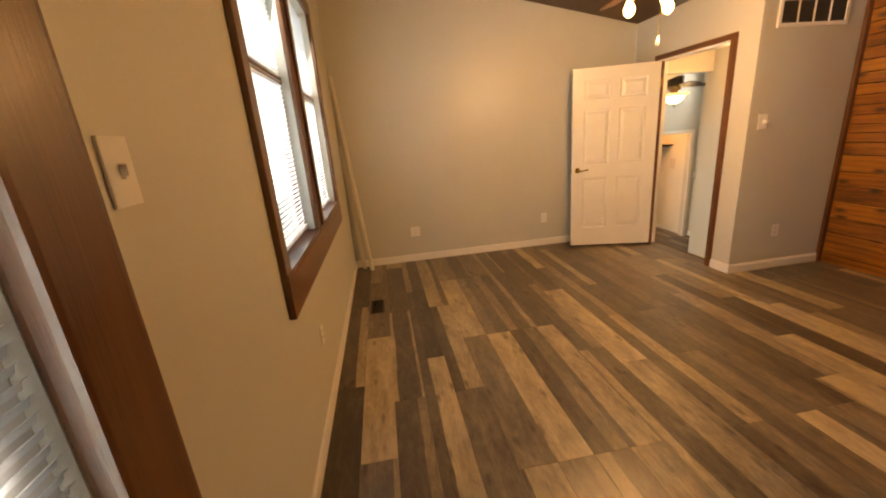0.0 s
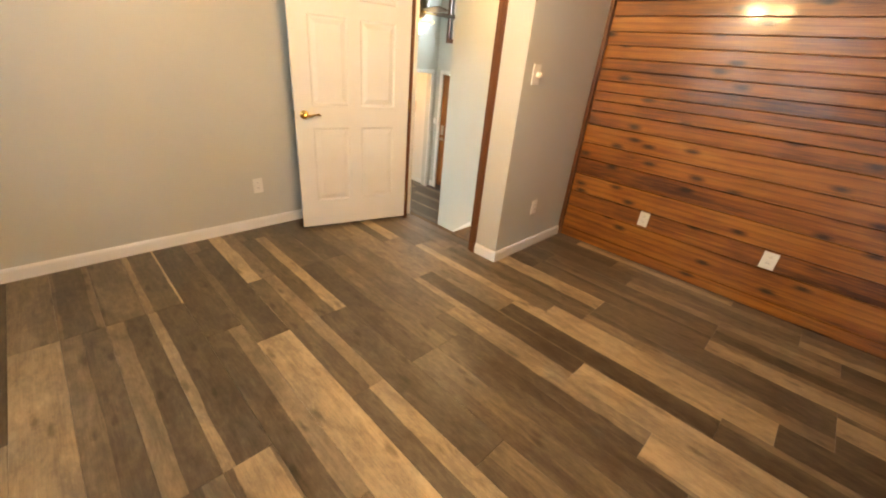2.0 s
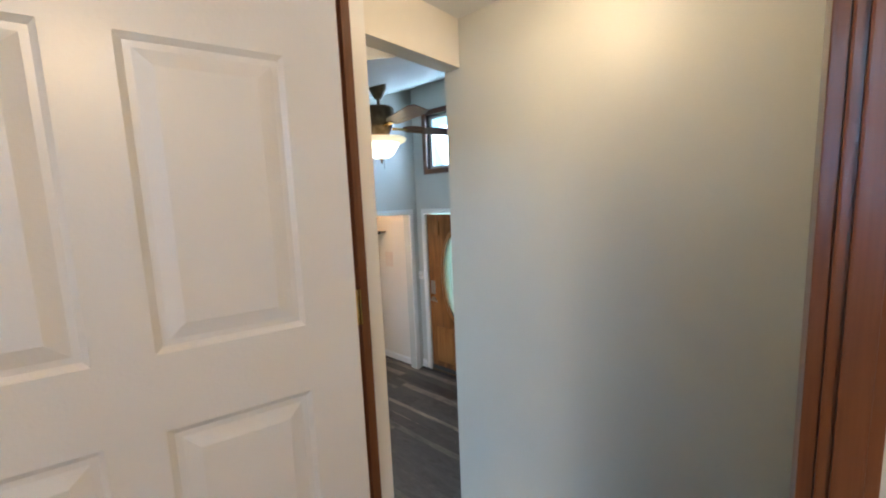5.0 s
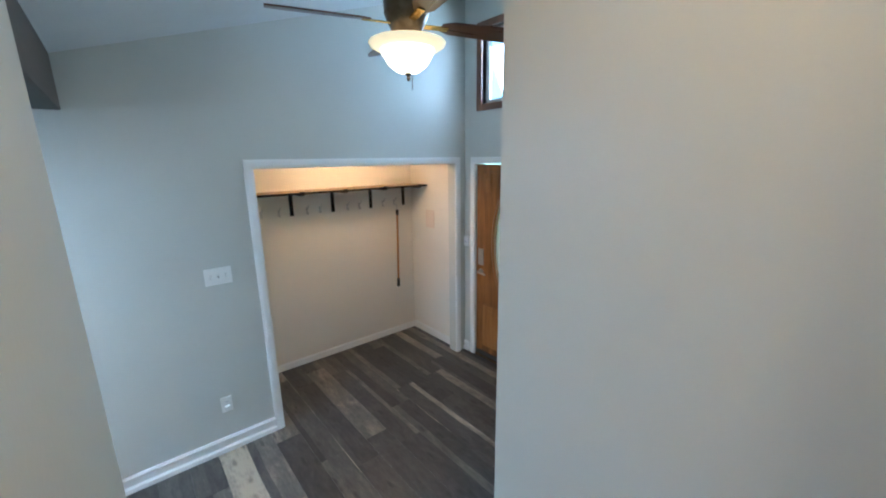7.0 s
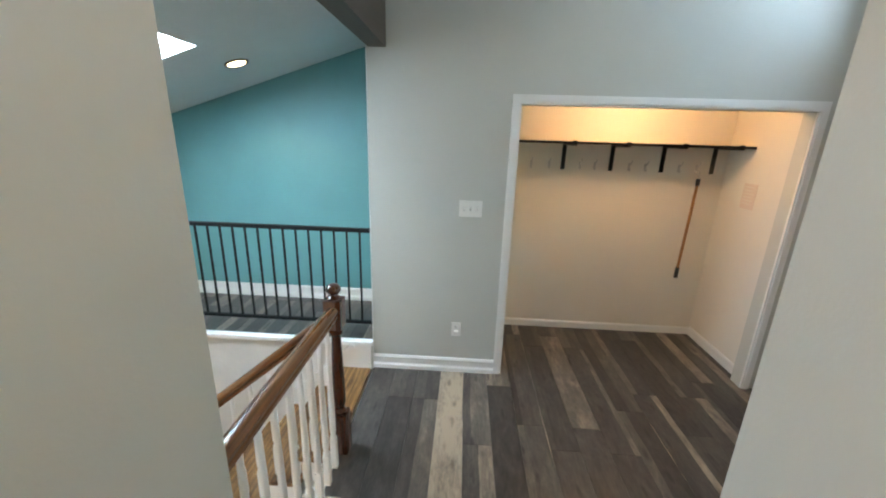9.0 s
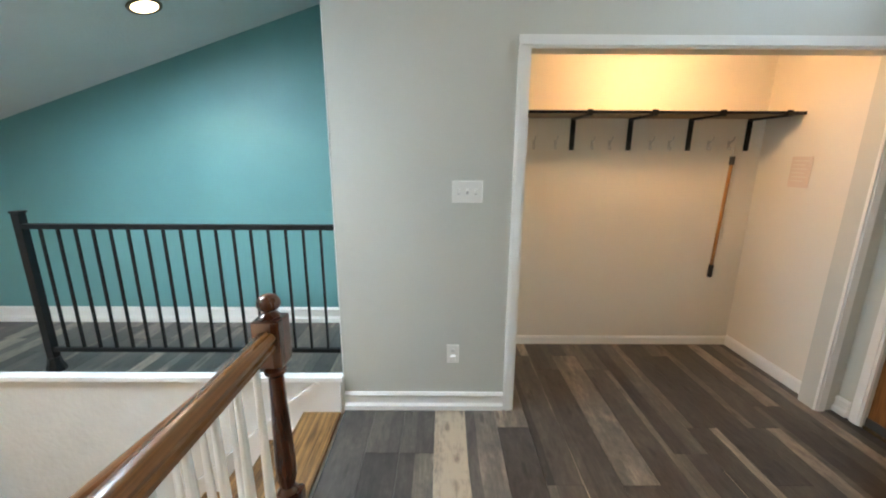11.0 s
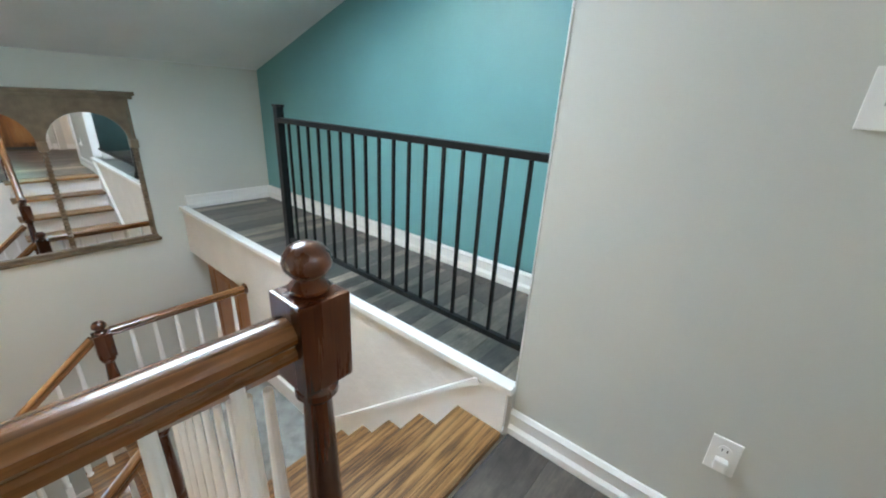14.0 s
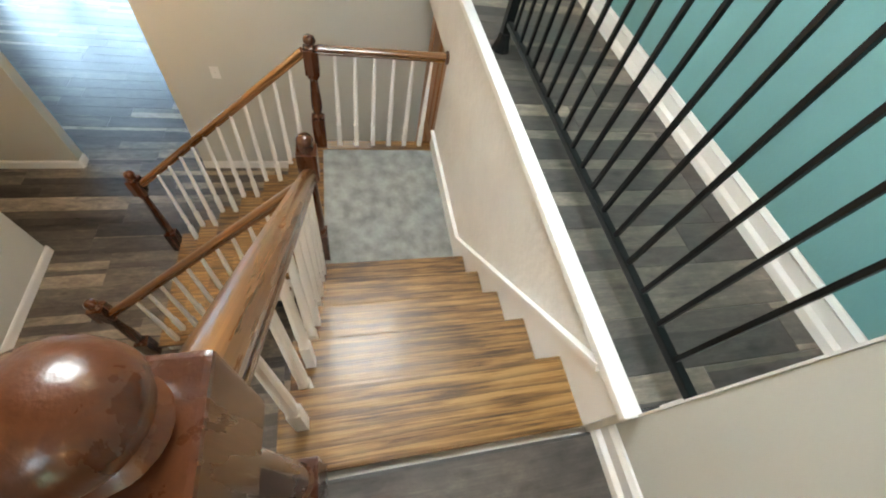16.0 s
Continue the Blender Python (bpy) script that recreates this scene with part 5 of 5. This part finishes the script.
for k in range(11):
    y = 4.64 - k * 0.112
    step = min(6, max(1, math.ceil((4.755 - y) / G3)))
    baluster(g, 0.74, y, LAND - step * R3, -0.22 - (4.74 - y) * 0.889 - 0.02)
g = railing("sloping oak handrail with white balusters on the inner lower stair", (0, 0, 0))
newel(g, (1.78, 3.28, LF), 1.0)
sloped_rail(g, (1.78, 4.745, -0.30), (1.78, 3.326, -1.60), 0.8)
for k in range(11):
    y = 4.64 - k * 0.112
    step = min(6, max(1, math.ceil((4.755 - y) / G3)))
    baluster(g, 1.77, y, LAND - step * R3, -0.30 - (4.745 - y) * 0.916 - 0.02)

g = thing("metal_railing", (0, 5.785, 0.232), "black metal railing along the walkway edge", "railing")
part("top_rail", box((1.30, -0.02, 0.865), (3.107, 0.02, 0.895), 0.006), M_BLACK, g)
part("bottom_rail", box((1.30, -0.014, 0.10), (3.107, 0.014, 0.125), 0.004), M_BLACK, g)
part("post", box((1.285, -0.022, -0.02), (1.33, 0.022, 0.955), 0.004), M_BLACK, g)
part("post_cap", box((1.28, -0.027, 0.955), (1.335, 0.027, 0.968), 0.004), M_BLACK, g)
part("post_foot", lathe([(0.05, -0.03), (0.05, -0.015), (0.035, 0.03), (0.032, 0.06)], 8, centre=(1.3075, 0, 0)), M_BLACK, g)
pk = mesh_of("picket", box((-0.0065, -0.0065, 0.125), (0.0065, 0.0065, 0.865)), M_BLACK)
for k in range(17):
    o = new("picket", pk)
    o.parent = g
    o.matrix_local = pose(1.411 + k * 0.1, 0, 0)

# ---- mirror ----
mw, mh = 1.72, 1.24
t = thing("wall_mirror", (-0.41, 4.60, -0.035), "large triple arched mirror in an aged gilt frame", "mirror", rz=90)
part("mirror_glass", box((-mw / 2 + 0.03, -0.012, 0.03), (mw / 2 - 0.03, -0.004, 1.12)), M_MIRROR, t, "silvered mirror glass")
part("backboard", box((-mw / 2 + 0.01, -0.004, 0.01), (mw / 2 - 0.01, 0.0, mh - 0.02)), M_GOLD, t)
bm = box((-mw / 2 - 0.01, -0.045, 0), (mw / 2 + 0.01, -0.0, 0.025), 0.006)
box((-mw / 2 + 0.005, -0.034, 0.025), (mw / 2 - 0.005, 0.0, 0.055), 0.008, bm)
part("bottom_rail", bm, M_GOLD, t)
bm = box((-mw / 2 - 0.03, -0.06, mh - 0.03), (mw / 2 + 0.03, 0, mh), 0.008)
box((-mw / 2 - 0.015, -0.045, mh - 0.055), (mw / 2 + 0.015, 0, mh - 0.029), 0.006, bm)
part("cornice", bm, M_GOLD, t)
cols = [-mw / 2 + 0.035, -mw / 6, mw / 6, mw / 2 - 0.035]
top, spring = mh - 0.055, 0.86
for a, b in zip(cols, cols[1:]):
    bm = bmesh.new()
    c, r = (a + b) / 2, (b - a) / 2 - 0.025
    n = 20
    for side in (0, 1):
        yy = -0.028 if side == 0 else -0.0125
        arc = [(c - r * math.cos(math.pi * k / n), spring + r * 0.92 * math.sin(math.pi * k / n)) for k in range(n + 1)]
        edge = [(a + (b - a) * k / n, top) for k in range(n + 1)]
        va = [bm.verts.new((x, yy, z)) for x, z in arc]
        vb = [bm.verts.new((x, yy, z)) for x, z in edge]
        for k in range(n):
            bm.faces.new((va[k], va[k + 1], vb[k + 1], vb[k]))
        for x0, xs in ((a, arc[0]), (b, arc[-1])):
            q = [bm.verts.new(p) for p in ((x0, yy, spring), (xs[0], yy, spring), (x0, yy, top))]
            bm.faces.new(q)
        if side == 0:
            for k in range(n):
                p = [bm.verts.new((arc[k][0], y2, arc[k][1])) for y2 in (-0.028, -0.0125)]
                q = [bm.verts.new((arc[k + 1][0], y2, arc[k + 1][1])) for y2 in (-0.028, -0.0125)]
                bm.faces.new((p[0], q[0], q[1], p[1]))
    bmesh.ops.remove_doubles(bm, verts=bm.verts[:], dist=0.0003)
    part("arched_frieze", bm, M_GOLD, t, "carved arched frieze")

prof = []
for k in range(52):
    prof.append((0.016 + 0.005 * (1 if k % 2 else -1), 0.06 + k * (spring - 0.1) / 51))
for x in cols:
    part("rope_column", lathe(prof, 12, centre=(x, -0.026, 0)), M_GOLD, t, "twisted gilt column", True)
    part("capital", box((x - 0.028, -0.05, spring - 0.05), (x + 0.028, -0.0125, spring + 0.02), 0.006), M_GOLD, t)

# wooden door under the walkway
t = structure(thing("door_recess", (-0.38, 5.80, LF), "stained wooden door under the walkway", "door"))
part("door_leaf", door_leaf(1.08, 2.15, 0.035, [(0.12, 0.49, 0.2, 0.95), (0.59, 0.96, 0.2, 0.95), (0.12, 0.49, 1.1, 2.0), (0.59, 0.96, 1.1, 2.0)]), M_OAKZ, t)
part("knob", lathe([(0.025, 0), (0.012, 0.012), (0.012, 0.03), (0.027, 0.045), (0.02, 0.06)], 14), M_BRASS, t, "", True).matrix_local = pose(1.0, 0, 1.0, 90)

# lower room glass door
t = structure(thing("window_lower", (-4.85, 0, 0), "wide sliding glass door with white frame", "window"))
LZ = LF + 0.03
for y0, y1, z0, z1 in ((-0.55, -0.49, LZ, -0.25), (1.69, 1.75, LZ, -0.25), (-0.49, 1.69, LZ, LZ + 0.08), (-0.49, 1.69, -0.31, -0.25), (0.55, 0.65, LZ + 0.08, -0.31)):
    part("window_frame", box((-0.07, y0, z0), (0.02, y1, z1), 0.003), M_TRIM, t)
for y0, y1 in ((-0.49, 0.55), (0.65, 1.69)):
    p = part("pane", box((-0.045, y0, LZ + 0.08), (-0.041, y1, -0.31)), M_PANE, t)
    p.visible_shadow = False

# closed door in the lower hall
casing("trim_lower_door", "x", 3.04, -1, 2.36, 3.10, LF, -0.36, 0.06, M_CASEZ, "brown stained lower door casing", level=M_CASEY)
t = structure(thing("door_lower", (3.038, 2.362, LF + 0.012), "white six panel door closed in brown casing", "door", rz=90))
part("door_leaf", door_leaf(0.736, 2.02, 0.012, [(x, x + 0.225, z0, z1) for x in (0.105, 0.406) for z0, z1 in ((0.22, 0.82), (0.98, 1.58), (1.69, 1.89))]), M_DOOR, t)
part("knob", lathe([(0.025, 0), (0.012, 0.012), (0.012, 0.03), (0.027, 0.045), (0.02, 0.06)], 14), M_BRASS, t, "brass knob", True).matrix_local = pose(0.67, 0.012, 0.95, -90)

# ---- pine boards ----
edges = [BF, 0.98, 1.19, 1.33, 1.49, 1.63, 1.76, 1.91, 2.02, 2.10, 2.17, 2.25, 2.33, 2.41, 2.50, 2.59, 2.69]
while edges[-1] < 3.2:
    edges.append(round(edges[-1] + 0.095, 3))
pine = structure(thing("wall_pine_boards", (4.24, 0, 0), "varnished knotty pine boarded wall", "wall"))
rng = random.Random(4)
for z0, z1 in zip(edges, edges[1:]):
    cuts = [-3.2, rng.uniform(-2.2, -0.2), 1.883] if rng.random() < 0.5 else [-3.2, 1.883]
    for y0, y1 in zip(cuts, cuts[1:]):
        bm = bmesh.new()
        h, w = z1 - z0, y1 - y0
        lo = [(0.0215, 0.0005), (0.0215, h - 0.0005), (0.009, h - 0.0005), (0.0, h - 0.006), (0.0, 0.004), (0.009, 0.0005)]
        a = [bm.verts.new((x, 0.0005, z)) for x, z in lo]
        b = [bm.verts.new((x, w - 0.0005, z)) for x, z in lo]
        bm.faces.new(a)
        bm.faces.new(b)
        for k in range(6):
            bm.faces.new((a[k], a[(k + 1) % 6], b[(k + 1) % 6], b[k]))
        o = part("board", bm, M_PINE, pine)
        o.matrix_local = pose(0, y0, z0)

# ---- planks ----
PLANKS = {}


def plank_mesh(w, l, material):
    key = (round(w, 3), round(l, 3), material.name)
    if key not in PLANKS:
        bm = bmesh.new()
        g, c = 0.0003, 0.0012
        lo = [bm.verts.new(p) for p in ((g, g, 0), (w - g, g, 0), (w - g, l - g, 0), (g, l - g, 0))]
        mi = [bm.verts.new(p) for p in ((g, g, 0.0045), (w - g, g, 0.0045), (w - g, l - g, 0.0045), (g, l - g, 0.0045))]
        hi = [bm.verts.new(p) for p in ((g + c, g + c, 0.006), (w - g - c, g + c, 0.006), (w - g - c, l - g - c, 0.006), (g + c, l - g - c, 0.006))]
        for a, b in ((lo, mi), (mi, hi)):
            for k in range(4):
                bm.faces.new((a[k], a[(k + 1) % 4], b[(k + 1) % 4], b[k]))
        bm.faces.new(hi)
        PLANKS[key] = mesh_of("plank", bm, material)
    return PLANKS[key]


def lay(floor, x0, x1, y0, y1, z, seed, material=M_PLANK_DIM):
    """Planks along y in staggered rows."""
    r = random.Random(seed)
    x = x0
    while x < x1 - 0.01:
        w = min(0.18, x1 - x)
        if x1 - (x + w) < 0.05:
            w = x1 - x
        y = y0
        top = y1
        first = r.choice((0.3, 0.5, 0.7, 0.9, 1.1))
        while y < top - 0.005:
            l = min(first if y == y0 else 1.22, top - y)
            if top - (y + l) < 0.08:
                l = top - y
            o = new("plank", plank_mesh(w, l, material))
            o.parent = floor
            o.location = (x, y, z - 0.006)
            y += l
        x += w


lay(floor_bed, -0.33, 3.24, -1.9, 3.48, BF, 1, M_PLANK)
lay(floor_bed, 3.24, 3.34, 2.15, 3.038, BF, 2, M_PLANK)
lay(floor_bed, 3.24, 4.24, -1.9, 1.885, BF, 3, M_PLANK)
lay(floor_entry, 3.13, 6.07, 3.407, 6.56, 0.0, 5)
lay(floor_walk, -0.41, 3.10, 5.716, 6.53, 0.2, 16)
lay(floor_low, -4.85, -0.53, -1.1, 4.5, LF, 7)
lay(floor_low, -0.53, 3.04, 1.0, 4.75, LF, 8)
